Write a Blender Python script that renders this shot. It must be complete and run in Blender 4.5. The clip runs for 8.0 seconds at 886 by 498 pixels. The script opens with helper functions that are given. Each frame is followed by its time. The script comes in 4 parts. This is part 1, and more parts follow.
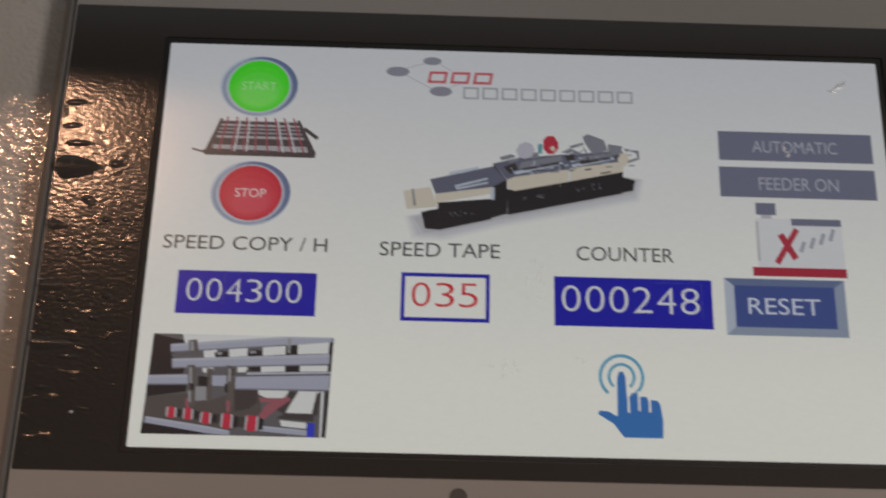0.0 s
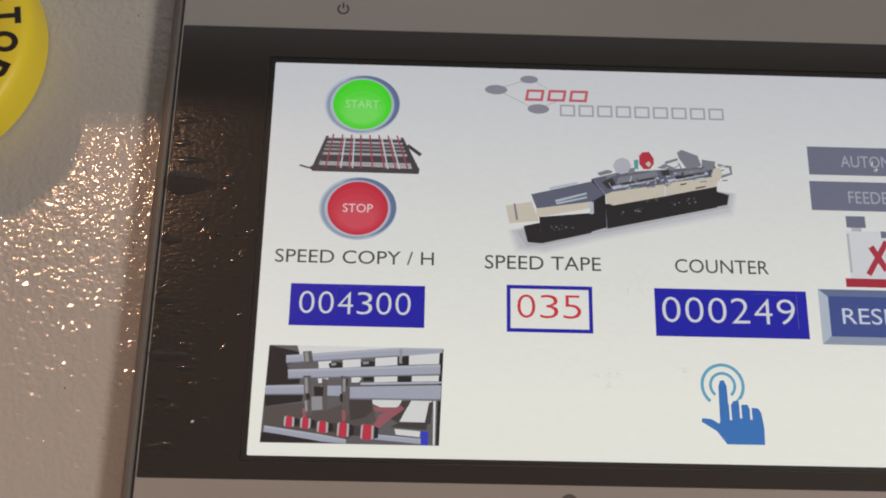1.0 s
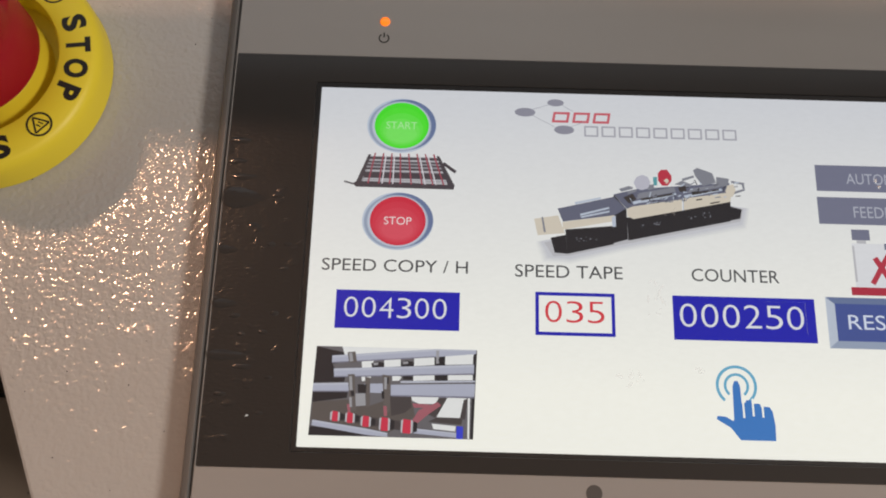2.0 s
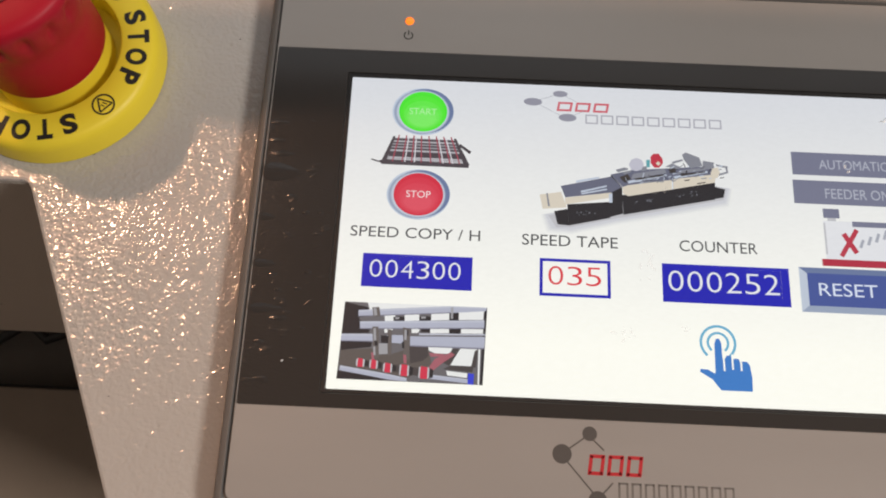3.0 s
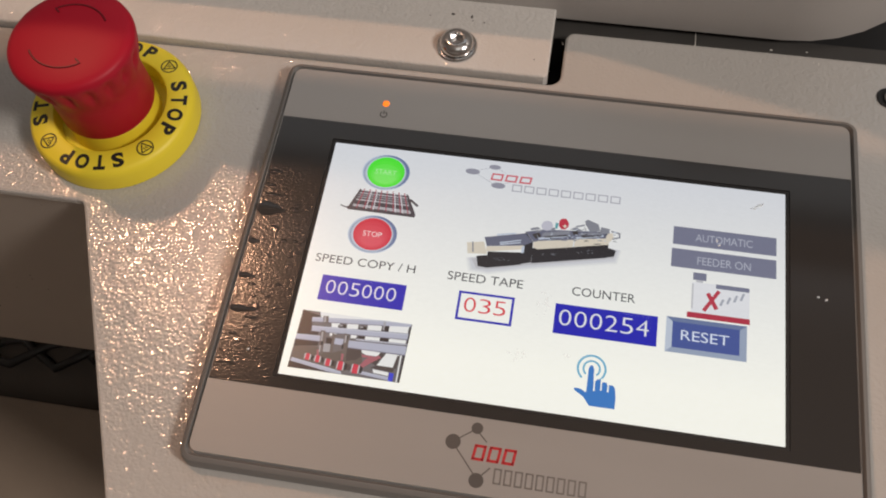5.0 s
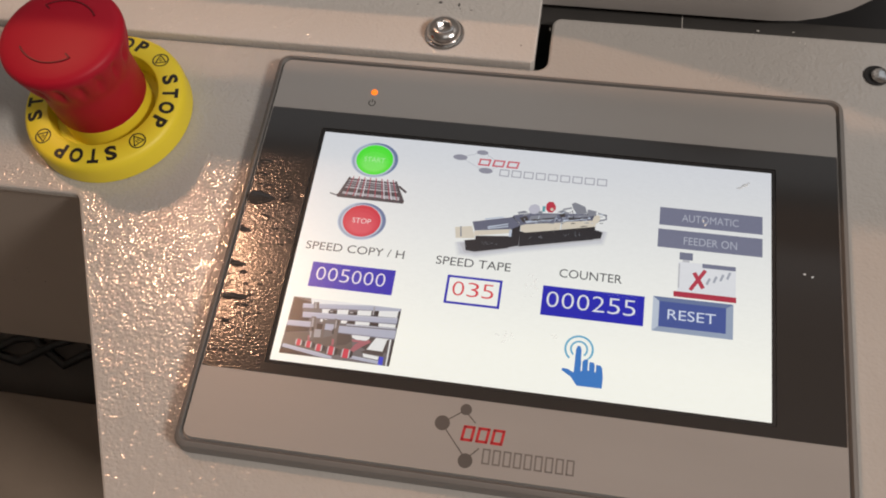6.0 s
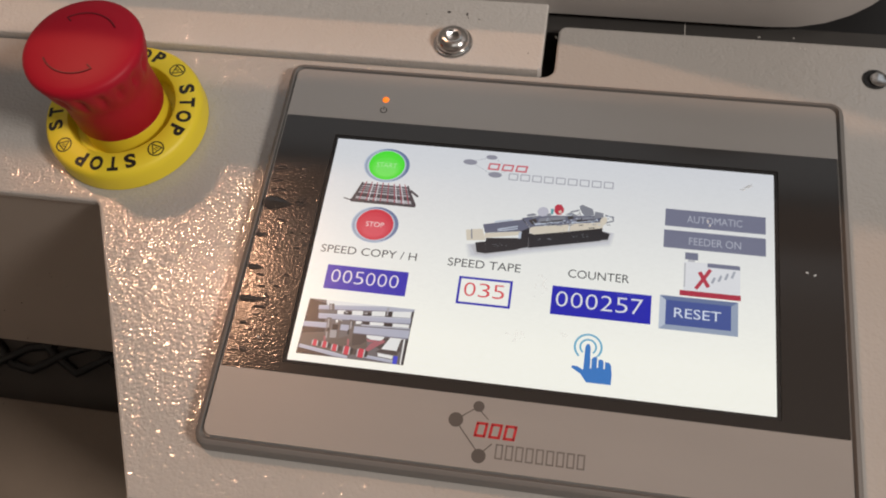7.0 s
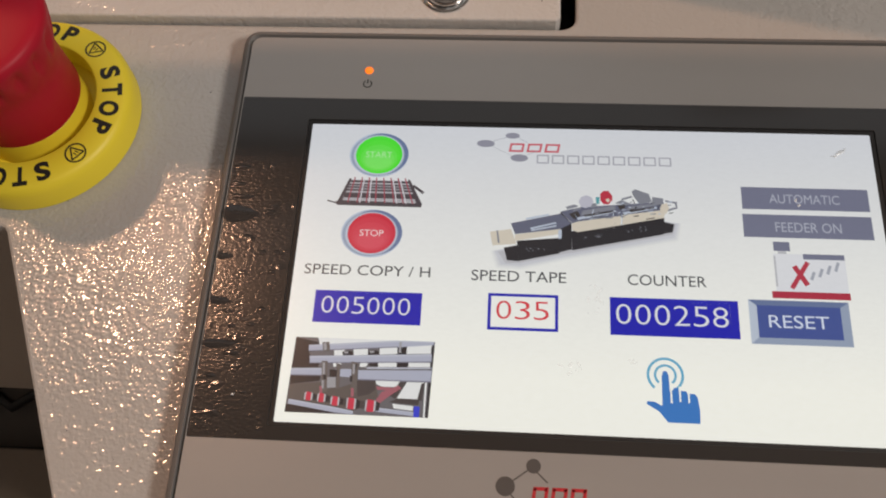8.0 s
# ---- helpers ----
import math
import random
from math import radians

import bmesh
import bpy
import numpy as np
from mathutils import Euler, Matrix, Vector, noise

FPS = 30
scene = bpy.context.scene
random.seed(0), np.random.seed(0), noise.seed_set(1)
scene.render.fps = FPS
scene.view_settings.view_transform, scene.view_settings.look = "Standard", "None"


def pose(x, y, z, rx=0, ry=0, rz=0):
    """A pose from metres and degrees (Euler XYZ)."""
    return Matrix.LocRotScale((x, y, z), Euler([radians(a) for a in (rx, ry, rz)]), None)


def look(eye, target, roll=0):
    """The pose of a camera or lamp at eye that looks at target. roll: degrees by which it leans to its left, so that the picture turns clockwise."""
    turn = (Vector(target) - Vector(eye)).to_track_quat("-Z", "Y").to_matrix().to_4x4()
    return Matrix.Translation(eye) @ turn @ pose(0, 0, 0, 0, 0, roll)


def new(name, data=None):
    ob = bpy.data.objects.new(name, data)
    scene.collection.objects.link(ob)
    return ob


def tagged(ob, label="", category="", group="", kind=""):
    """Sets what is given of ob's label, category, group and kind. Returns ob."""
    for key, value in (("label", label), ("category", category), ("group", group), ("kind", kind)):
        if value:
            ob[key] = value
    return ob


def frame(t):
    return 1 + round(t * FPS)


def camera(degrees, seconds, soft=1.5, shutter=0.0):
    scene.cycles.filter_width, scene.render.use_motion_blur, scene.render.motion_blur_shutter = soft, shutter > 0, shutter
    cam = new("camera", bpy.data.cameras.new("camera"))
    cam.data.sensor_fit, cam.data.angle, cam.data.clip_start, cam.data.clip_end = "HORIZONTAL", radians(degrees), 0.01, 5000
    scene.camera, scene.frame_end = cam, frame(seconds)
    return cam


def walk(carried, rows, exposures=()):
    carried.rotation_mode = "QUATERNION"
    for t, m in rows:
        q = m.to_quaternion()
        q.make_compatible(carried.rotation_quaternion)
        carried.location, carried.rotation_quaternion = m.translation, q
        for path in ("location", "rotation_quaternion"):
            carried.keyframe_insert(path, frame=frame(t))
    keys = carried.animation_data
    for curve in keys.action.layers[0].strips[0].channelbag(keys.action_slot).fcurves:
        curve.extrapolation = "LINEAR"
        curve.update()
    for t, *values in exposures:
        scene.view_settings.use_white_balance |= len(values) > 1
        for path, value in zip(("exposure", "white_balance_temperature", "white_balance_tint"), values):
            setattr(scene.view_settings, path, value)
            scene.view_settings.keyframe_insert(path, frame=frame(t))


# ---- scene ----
# Units below: local helpers take millimetres; the display's face lies at z = 1.0 m, its centre at x = y = 0.
cam = camera(51.8, 8.0, soft=1.9, shutter=0.35)
PATH = [
    (0.0, -0.0197, -0.0516, 1.1804, 15.39, -1.21, 1.26),
    (0.2, -0.0284, -0.0486, 1.1805, 15.28, -1.01, 1.41),
    (0.5, -0.0384, -0.0505, 1.1815, 15.65, -1.57, 1.23),
    (1.0, -0.0424, -0.0520, 1.1861, 15.72, -1.39, 1.01),
    (1.5, -0.0447, -0.0542, 1.1948, 16.21, -0.95, 1.19),
    (1.7, -0.0454, -0.0560, 1.1974, 16.68, -0.59, 1.35),
    (2.8, -0.0485, -0.0763, 1.2144, 18.53, -0.40, 2.14),
    (3.0, -0.0476, -0.0827, 1.2206, 19.24, -0.25, 2.57),
    (3.5, -0.0433, -0.0985, 1.2386, 21.28, 0.51, 4.09),
    (4.0, -0.0380, -0.1074, 1.2566, 23.47, 0.96, 6.16),
    (4.5, -0.0200, -0.1142, 1.2683, 25.35, 1.74, 8.74),
    (4.7, -0.0106, -0.1181, 1.2699, 26.14, 1.91, 9.25),
    (5.8, 0.0096, -0.1265, 1.2686, 26.40, 3.78, 8.82),
    (6.0, 0.0093, -0.1260, 1.2704, 26.00, 3.77, 8.69),
    (6.5, 0.0088, -0.1322, 1.2757, 27.06, 3.74, 9.77),
    (7.0, 0.0079, -0.1325, 1.2766, 26.66, 4.15, 8.39),
    (7.2, 0.0066, -0.1218, 1.2523, 25.48, 4.20, 6.43),
    (7.5, -0.0038, -0.1051, 1.2255, 24.28, 4.30, 3.61),
    (8.0, -0.0210, -0.0937, 1.2202, 24.30, 2.91, 3.21),
]
walk(cam, [(t, pose(x, y, z, rx, ry, rz)) for t, x, y, z, rx, ry, rz in PATH],
     exposures=[(0.0, -1.0), (0.2, -0.85), (0.5, -0.6), (1.0, -0.45), (1.5, -0.38), (3.0, -0.05), (3.5, -0.02), (4.0, -0.13), (4.5, -0.19), (6.5, -0.19), (8.0, -0.3)])

# ---- light ----
world = bpy.data.worlds.new("hall_air")
scene.world = world
world.use_nodes = True
world.node_tree.nodes["Background"].inputs["Color"].default_value = (0.9, 0.95, 1.0, 1)
world.node_tree.nodes["Background"].inputs["Strength"].default_value = 0.012


def area_lamp(name, eye, target, width, depth, watts, colour):
    data = bpy.data.lights.new(name, "AREA")
    data.shape, data.size, data.size_y, data.energy, data.color = "RECTANGLE", width, depth, watts, colour
    ob = new(name, data)
    ob.matrix_world = look(eye, target)
    return ob


# a warm halogen flood beyond the far left of the machine, a white lamp bank to the right, and two unseen fills overhead
area_lamp("halogen_flood_light", (-1.12, 0.99, 3.3), (-0.12, 0.0, 1.0), 0.105, 0.105, 24, (1.0, 0.54, 0.32))
area_lamp("lamp_bank_light", (2.15, -0.75, 3.0), (0.0, 0.0, 1.0), 0.5, 0.5, 62, (1.0, 0.9, 0.82))
# unseen cool fill, added to lay a veil on screen and mask
area_lamp("north_veil_fill_light", (0.1, 2.35, 3.56), (0.1, 2.35, 0), 3.6, 2.2, 15, (0.86, 0.93, 1.0))
# dim overhead fill, added for the hall's ambient level
area_lamp("ceiling_fill_light", (0.6, -1.5, 3.52), (0.6, -1.5, 0), 1.2, 1.2, 4, (1.0, 0.95, 0.9))


# ---- materials ----
def nodes_of(name):
    m = bpy.data.materials.new(name)
    m.use_nodes = True
    return m, m.node_tree.nodes, m.node_tree.links, m.node_tree.nodes["Principled BSDF"]


def surface(name, base, rough=0.5, metal=0.0, grain=0.0, grain_scale=400.0, stain=0.12, stain_scale=18.0, stretch=(1, 1, 1), rough_var=0.08, coat=0.0, spec=0.5):
    """A painted, moulded or metal surface: base colour with stains, uneven gloss and a fine relief (grain in metres)."""
    m, n, l, b = nodes_of(name)
    at = n.new("ShaderNodeTexCoord")
    mp = n.new("ShaderNodeMapping")
    mp.inputs["Scale"].default_value = stretch
    l.new(at.outputs["Object"], mp.inputs["Vector"])
    big = n.new("ShaderNodeTexNoise")
    big.inputs["Scale"].default_value, big.inputs["Detail"].default_value = stain_scale, 5
    l.new(mp.outputs["Vector"], big.inputs["Vector"])
    mix = n.new("ShaderNodeMix")
    mix.data_type = "RGBA"
    mix.inputs["A"].default_value = (*[c * (1 - stain) for c in base], 1)
    mix.inputs["B"].default_value = (*[min(1, c * (1 + stain)) for c in base], 1)
    l.new(big.outputs["Fac"], mix.inputs["Factor"])
    l.new(mix.outputs["Result"], b.inputs["Base Color"])
    fine = n.new("ShaderNodeTexNoise")
    fine.inputs["Scale"].default_value, fine.inputs["Detail"].default_value = grain_scale, 2
    l.new(mp.outputs["Vector"], fine.inputs["Vector"])
    ro = n.new("ShaderNodeMapRange")
    ro.inputs["To Min"].default_value, ro.inputs["To Max"].default_value = max(0.02, rough - rough_var), min(1, rough + rough_var)
    l.new(big.outputs["Fac"], ro.inputs["Value"])
    l.new(ro.outputs["Result"], b.inputs["Roughness"])
    b.inputs["Metallic"].default_value = metal
    b.inputs["Coat Weight"].default_value = coat
    b.inputs["Specular IOR Level"].default_value = spec
    if grain:
        bump = n.new("ShaderNodeBump")
        bump.inputs["Strength"].default_value, bump.inputs["Distance"].default_value = 1.0, grain
        l.new(fine.outputs["Fac"], bump.inputs["Height"])
        l.new(bump.outputs["Normal"], b.inputs["Normal"])
    return m


def hammered(name, base, rough, cell, depth, stain=0.06, stretch=(1, 1, 1), spec=0.5, side=None, swell=1.0):
    """Textured powder coat: soft pebbles a millimetre or two wide, with a finer ripple on them."""
    m, n, l, b = nodes_of(name)
    at = n.new("ShaderNodeTexCoord")
    mp = n.new("ShaderNodeMapping")
    mp.inputs["Scale"].default_value = stretch
    l.new(at.outputs["Object"], mp.inputs["Vector"])
    one = n.new("ShaderNodeTexNoise")
    one.inputs["Scale"].default_value, one.inputs["Detail"].default_value, one.inputs["Distortion"].default_value = 1 / cell, 0.3, 0.35
    two = n.new("ShaderNodeTexNoise")
    two.inputs["Scale"].default_value, two.inputs["Detail"].default_value = 0.3 / cell, 1.0
    big = n.new("ShaderNodeTexNoise")
    big.inputs["Scale"].default_value, big.inputs["Detail"].default_value = 14, 6
    for t in (one, two, big):
        l.new(mp.outputs["Vector"], t.inputs["Vector"])
    add = n.new("ShaderNodeMath")
    add.operation = "MULTIPLY_ADD"
    add.inputs[1].default_value = swell
    l.new(two.outputs["Fac"], add.inputs[0])
    l.new(one.outputs["Fac"], add.inputs[2])
    top = add
    if side:
        # sparse long blisters under the film
        rare, lift, sum_up = n.new("ShaderNodeTexNoise"), n.new("ShaderNodeMapRange"), n.new("ShaderNodeMath")
        rare.inputs["Scale"].default_value, rare.inputs["Detail"].default_value = 330, 1
        l.new(mp.outputs["Vector"], rare.inputs["Vector"])
        lift.inputs["From Min"].default_value, lift.inputs["From Max"].default_value, lift.inputs["To Max"].default_value = 0.64, 0.84, 2.4
        l.new(rare.outputs["Fac"], lift.inputs["Value"])
        sum_up.operation = "ADD"
        l.new(add.outputs["Value"], sum_up.inputs[0])
        l.new(lift.outputs["Result"], sum_up.inputs[1])
        top = sum_up
    bump = n.new("ShaderNodeBump")
    bump.inputs["Strength"].default_value, bump.inputs["Distance"].default_value = 1.0, depth
    l.new(top.outputs["Value"], bump.inputs["Height"])
    l.new(bump.outputs["Normal"], b.inputs["Normal"])
    if side:
        # wrinkled only along one side, where the film has lifted
        xyz, grow = n.new("ShaderNodeSeparateXYZ"), n.new("ShaderNodeMapRange")
        l.new(at.outputs["Object"], xyz.inputs["Vector"])
        grow.inputs["From Min"].default_value, grow.inputs["From Max"].default_value = side
        l.new(xyz.outputs["X"], grow.inputs["Value"])
        fade, both = n.new("ShaderNodeMapRange"), n.new("ShaderNodeMath")
        fade.inputs["From Min"].default_value, fade.inputs["From Max"].default_value = 0.037, 0.029
        l.new(xyz.outputs["Y"], fade.inputs["Value"])
        both.operation = "MULTIPLY"
        l.new(grow.outputs["Result"], both.inputs[0])
        l.new(fade.outputs["Result"], both.inputs[1])
        l.new(both.outputs["Value"], bump.inputs["Strength"])
    mix = n.new("ShaderNodeMix")
    mix.data_type = "RGBA"
    mix.inputs["A"].default_value = (*[c * (1 - stain) for c in base], 1)
    mix.inputs["B"].default_value = (*[c * (1 + stain) for c in base], 1)
    l.new(big.outputs["Fac"], mix.inputs["Factor"])
    l.new(mix.outputs["Result"], b.inputs["Base Color"])
    b.inputs["Roughness"].default_value = rough
    b.inputs["Specular IOR Level"].default_value = spec
    return m


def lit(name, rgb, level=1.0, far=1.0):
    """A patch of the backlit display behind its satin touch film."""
    m, n, l, b = nodes_of(name)
    b.inputs["Base Color"].default_value = (0.01, 0.01, 0.011, 1)
    b.inputs["Roughness"].default_value = 0.24
    b.inputs["Specular IOR Level"].default_value = 0.8
    at = n.new("ShaderNodeTexCoord")
    fine = n.new("ShaderNodeTexNoise")
    fine.inputs["Scale"].default_value, fine.inputs["Detail"].default_value = 900, 2
    lines = n.new("ShaderNodeMapping")
    lines.inputs["Scale"].default_value = (0.7, 1.5, 1)
    l.new(at.outputs["Object"], lines.inputs["Vector"])
    l.new(lines.outputs["Vector"], fine.inputs["Vector"])
    mr = n.new("ShaderNodeMapRange")
    mr.inputs["To Min"].default_value, mr.inputs["To Max"].default_value = level * 0.965, level * 1.035
    l.new(fine.outputs["Fac"], mr.inputs["Value"])
    b.inputs["Emission Color"].default_value = (*rgb, 1)
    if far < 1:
        # emission painted dimmer and cooler towards the page's far edge, imitating oblique-view falloff
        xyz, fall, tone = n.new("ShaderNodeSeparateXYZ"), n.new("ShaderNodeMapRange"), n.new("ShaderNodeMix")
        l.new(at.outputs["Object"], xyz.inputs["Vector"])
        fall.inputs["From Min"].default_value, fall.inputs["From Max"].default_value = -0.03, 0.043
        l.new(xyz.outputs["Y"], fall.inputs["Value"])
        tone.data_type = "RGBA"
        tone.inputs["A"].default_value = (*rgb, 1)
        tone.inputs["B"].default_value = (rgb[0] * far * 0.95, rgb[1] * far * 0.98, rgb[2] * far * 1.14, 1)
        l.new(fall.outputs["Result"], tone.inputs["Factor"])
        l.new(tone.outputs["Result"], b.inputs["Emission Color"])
    l.new(mr.outputs["Result"], b.inputs["Emission Strength"])
    return m


PAINT = hammered("textured_light_grey_powder_coat", (0.46, 0.445, 0.425), 0.082, 0.0011, 0.000178)
STRIP_PAINT = hammered("fine_textured_light_grey_paint", (0.6, 0.583, 0.56), 0.085, 0.0012, 0.00022)
# console grey, darkened and browned to carry the folded front's shade
SHEET = surface("shade_darkened_grey_sheet_paint", (0.35, 0.308, 0.27), 0.45, grain=0.00008, grain_scale=900)
HOOD = surface("warm_grey_hood_paint", (0.4, 0.38, 0.365), 0.5, grain=0.00006, grain_scale=1200)
HOUSING = surface("grey_moulded_plastic", (0.17, 0.165, 0.16), 0.42, grain=0.00003, grain_scale=2500, stain=0.08)
FILM = surface("silver_grey_overlay_film", (0.31, 0.303, 0.295), 0.36, grain=0.00002, grain_scale=3500, stain=0.06, stain_scale=30, stretch=(0.4, 2, 1))
MASK = hammered("black_satin_screen_mask", (0.034, 0.032, 0.031), 0.15, 0.0008, 0.000045, stretch=(0.7, 1.2, 1), spec=0.45, swell=0.4, side=(-0.0765, -0.0795))
# near-black for trim and specks, also put where gaps lie in shadow
BLACK = surface("black_trim_and_shadow_gap_paint", (0.012, 0.012, 0.013), 0.6)
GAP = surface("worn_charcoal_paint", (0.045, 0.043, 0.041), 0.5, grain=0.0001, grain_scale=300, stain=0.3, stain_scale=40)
# brown darker than the deck's, put where the gap lies in deep shade
GAP_BROWN = surface("gap_shade_brown_paint", (0.12, 0.1, 0.085), 0.6, grain=0.0002, grain_scale=160, stain=0.4, stain_scale=12)
DARK = surface("dark_brown_machine_paint", (0.25, 0.195, 0.15), 0.6, grain=0.0002, grain_scale=160, stain=0.4, stain_scale=9)
RED = surface("red_moulded_plastic", (0.39, 0.006, 0.022), 0.48, grain=0.00002, grain_scale=1500, stain=0.1, spec=0.25)
YELLOW = surface("yellow_moulded_plastic", (0.84, 0.68, 0.04), 0.45, grain=0.00002, grain_scale=1400, stain=0.06, spec=0.45)
INK = surface("black_printed_ink", (0.014, 0.014, 0.013), 0.5)
STEEL = surface("bright_zinc_steel", (0.62, 0.62, 0.62), 0.18, 1.0, grain=0.00003, grain_scale=900, stain=0.15, stain_scale=200)
GREY_INK = surface("grey_printed_ink", (0.085, 0.08, 0.078), 0.45)
RED_INK = surface("red_printed_ink", (0.5, 0.02, 0.03), 0.45)
CONCRETE = surface("grey_concrete", (0.25, 0.24, 0.23), 0.7, grain=0.0008, grain_scale=60, stain=0.3, stain_scale=2)
PLASTER = surface("pale_hall_wall", (0.72, 0.71, 0.69), 0.8, grain=0.0006, grain_scale=50, stain=0.1, stain_scale=2)
CABLE = surface("black_cable_rubber", (0.04, 0.038, 0.036), 0.5)

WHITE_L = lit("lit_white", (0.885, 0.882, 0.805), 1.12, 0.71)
BLUE_L = lit("lit_deep_blue", (0.002, 0.006, 0.42), 1.0)
DIGIT_L = lit("lit_digit_white", (0.9, 0.92, 0.95), 0.85)
REDTXT_L = lit("lit_red", (0.72, 0.03, 0.05), 0.95)
TEXT_L = lit("lit_dark_grey", (0.045, 0.05, 0.055), 1.0)
GREEN_L = lit("lit_green", (0.06, 0.78, 0.02), 1.0)
GREENS = [lit("lit_paler_green", (0.08 + 0.035 * k, 0.79 + 0.012 * k, 0.03 + 0.03 * k)) for k in range(4)]
CRIMSON_L = lit("lit_crimson", (0.62, 0.018, 0.05), 1.0)
CRIMSONS = [lit("lit_paler_crimson", (0.64 + 0.02 * k, 0.03 + 0.015 * k, 0.065 + 0.017 * k)) for k in range(4)]
RIM_L = lit("lit_steel_blue", (0.3, 0.36, 0.48), 1.0)
HALO_L = lit("lit_halo_blue", (0.5, 0.57, 0.68), 1.0)
RIM2_L = lit("lit_dusk_blue", (0.13, 0.18, 0.33), 1.0)
PALE_L = lit("lit_pale_blue", (0.5, 0.56, 0.66), 1.0)
SLATE_L = lit("lit_slate", (0.17, 0.18, 0.26), 1.0)
BUTTON_L = lit("lit_button_blue", (0.05, 0.085, 0.3), 1.0)
ICON_L = lit("lit_icon_blue", (0.035, 0.19, 0.55), 1.0)
CYAN_L = lit("lit_light_blue", (0.13, 0.42, 0.62), 1.0)
NIGHT_L = lit("lit_black", (0.012, 0.013, 0.018), 1.0)
STEELY_L = lit("lit_mid_grey", (0.22, 0.23, 0.27), 1.0)
BEAM_L = lit("lit_light_steel", (0.42, 0.44, 0.54), 1.0)
CREAM_L = lit("lit_cream", (0.66, 0.6, 0.5), 1.0)
BROWN_L = lit("lit_dark_brown", (0.04, 0.034, 0.034), 1.0)
SHADE_L = lit("lit_soft_shadow", (0.5, 0.5, 0.53), 1.0)
PAGE_SHADES = [lit("lit_page_shade", (0.8 - 0.07 * k, 0.81 - 0.07 * k, 0.79 - 0.05 * k)) for k in range(4)]
ORANGE_L = lit("lit_orange_led", (1.0, 0.2, 0.01), 1.6)


# ---- mesh helpers (millimetres in, metres out) ----
def mesh_of(name, bm, material, smooth=0.0):
    bmesh.ops.recalc_face_normals(bm, faces=bm.faces)
    bmesh.ops.scale(bm, vec=(0.001,) * 3, verts=bm.verts)
    me = bpy.data.meshes.new(name)
    bm.to_mesh(me)
    bm.free()
    me.materials.append(material)
    if smooth:
        me.polygons.foreach_set("use_smooth", [True] * len(me.polygons))
        me.set_sharp_from_angle(angle=radians(smooth))
    return me


def part(name, bm, material, parent, label="", smooth=0.0, at=(0, 0, 0)):
    ob = new(name, mesh_of(name, bm, material, smooth))
    ob.parent = parent
    ob.location = [c * 0.001 for c in at]
    if label:
        tagged(ob, label)
    return ob


def thing(name, x, y, z, label, category, kind="", group=""):
    """An Empty at a thing's base, millimetres from the display's centre."""
    ob = new(name)
    ob.empty_display_size = 0.01
    ob.location = (x * 0.001, y * 0.001, 1 + z * 0.001)
    return tagged(ob, label, category, group, kind)


def rounded(x0, y0, x1, y1, r, n=6):
    pts = []
    for cx, cy, a in ((x1 - r, y0 + r, -90), (x1 - r, y1 - r, 0), (x0 + r, y1 - r, 90), (x0 + r, y0 + r, 180)):
        for i in range(n + 1):
            t = radians(a + 90 * i / n)
            pts.append((cx + r * math.cos(t), cy + r * math.sin(t)))
    return pts


def circle(cx, cy, r, n=40, ry=None, a0=0, a1=360):
    full = a1 - a0 >= 360
    return [(cx + r * math.cos(radians(a0 + (a1 - a0) * i / (n if full else n - 1))), cy + (ry or r) * math.sin(radians(a0 + (a1 - a0) * i / (n if full else n - 1)))) for i in range(n)]


def loft(bm, loops, cap_first=True, cap_last=True):
    """Closed loops of equal length, one after another, as a skin."""
    rings = [[bm.verts.new(p) for p in loop] for loop in loops]
    for a, b in zip(rings, rings[1:]):
        for i in range(len(a)):
            j = (i + 1) % len(a)
            bm.faces.new((a[i], a[j], b[j], b[i]))
    if cap_first:
        bm.faces.new(rings[0])
    if cap_last:
        bm.faces.new(rings[-1])
    return bm


def inset(outline, d):
    """A closed outline moved inwards by d (counter-clockwise)."""
    out, n = [], len(outline)
    for i in range(n):
        p, q, s = Vector(outline[i - 1]), Vector(outline[i]), Vector(outline[(i + 1) % n])
        u, v = (q - p), (s - q)
        if u.length < 1e-6 or v.length < 1e-6:
            out.append(tuple(q))
            continue
        u, v = u.normalized(), v.normalized()
        nu, nv = Vector((-u.y, u.x)), Vector((-v.y, v.x))
        k = nu + nv
        out.append(tuple(q + k * (d / max(0.3, 0.5 * k.length_squared))))
    return out


def prism(outline, z0, z1, bevel=0.0):
    bm = bmesh.new()
    loops = [[(x, y, z0) for x, y in outline]]
    if bevel:
        loops.append([(x, y, z1 - bevel) for x, y in outline])
        loops.append([(x, y, z1 - bevel * 0.3) for x, y in inset(outline, bevel * 0.3)])
        loops.append([(x, y, z1) for x, y in inset(outline, bevel)])
    else:
        loops.append([(x, y, z1) for x, y in outline])
    return loft(bm, loops)


def box(x0, y0, z0, x1, y1, z1, bevel=0.6):
    return prism([(x0, y0), (x1, y0), (x1, y1), (x0, y1)], z0, z1, bevel)


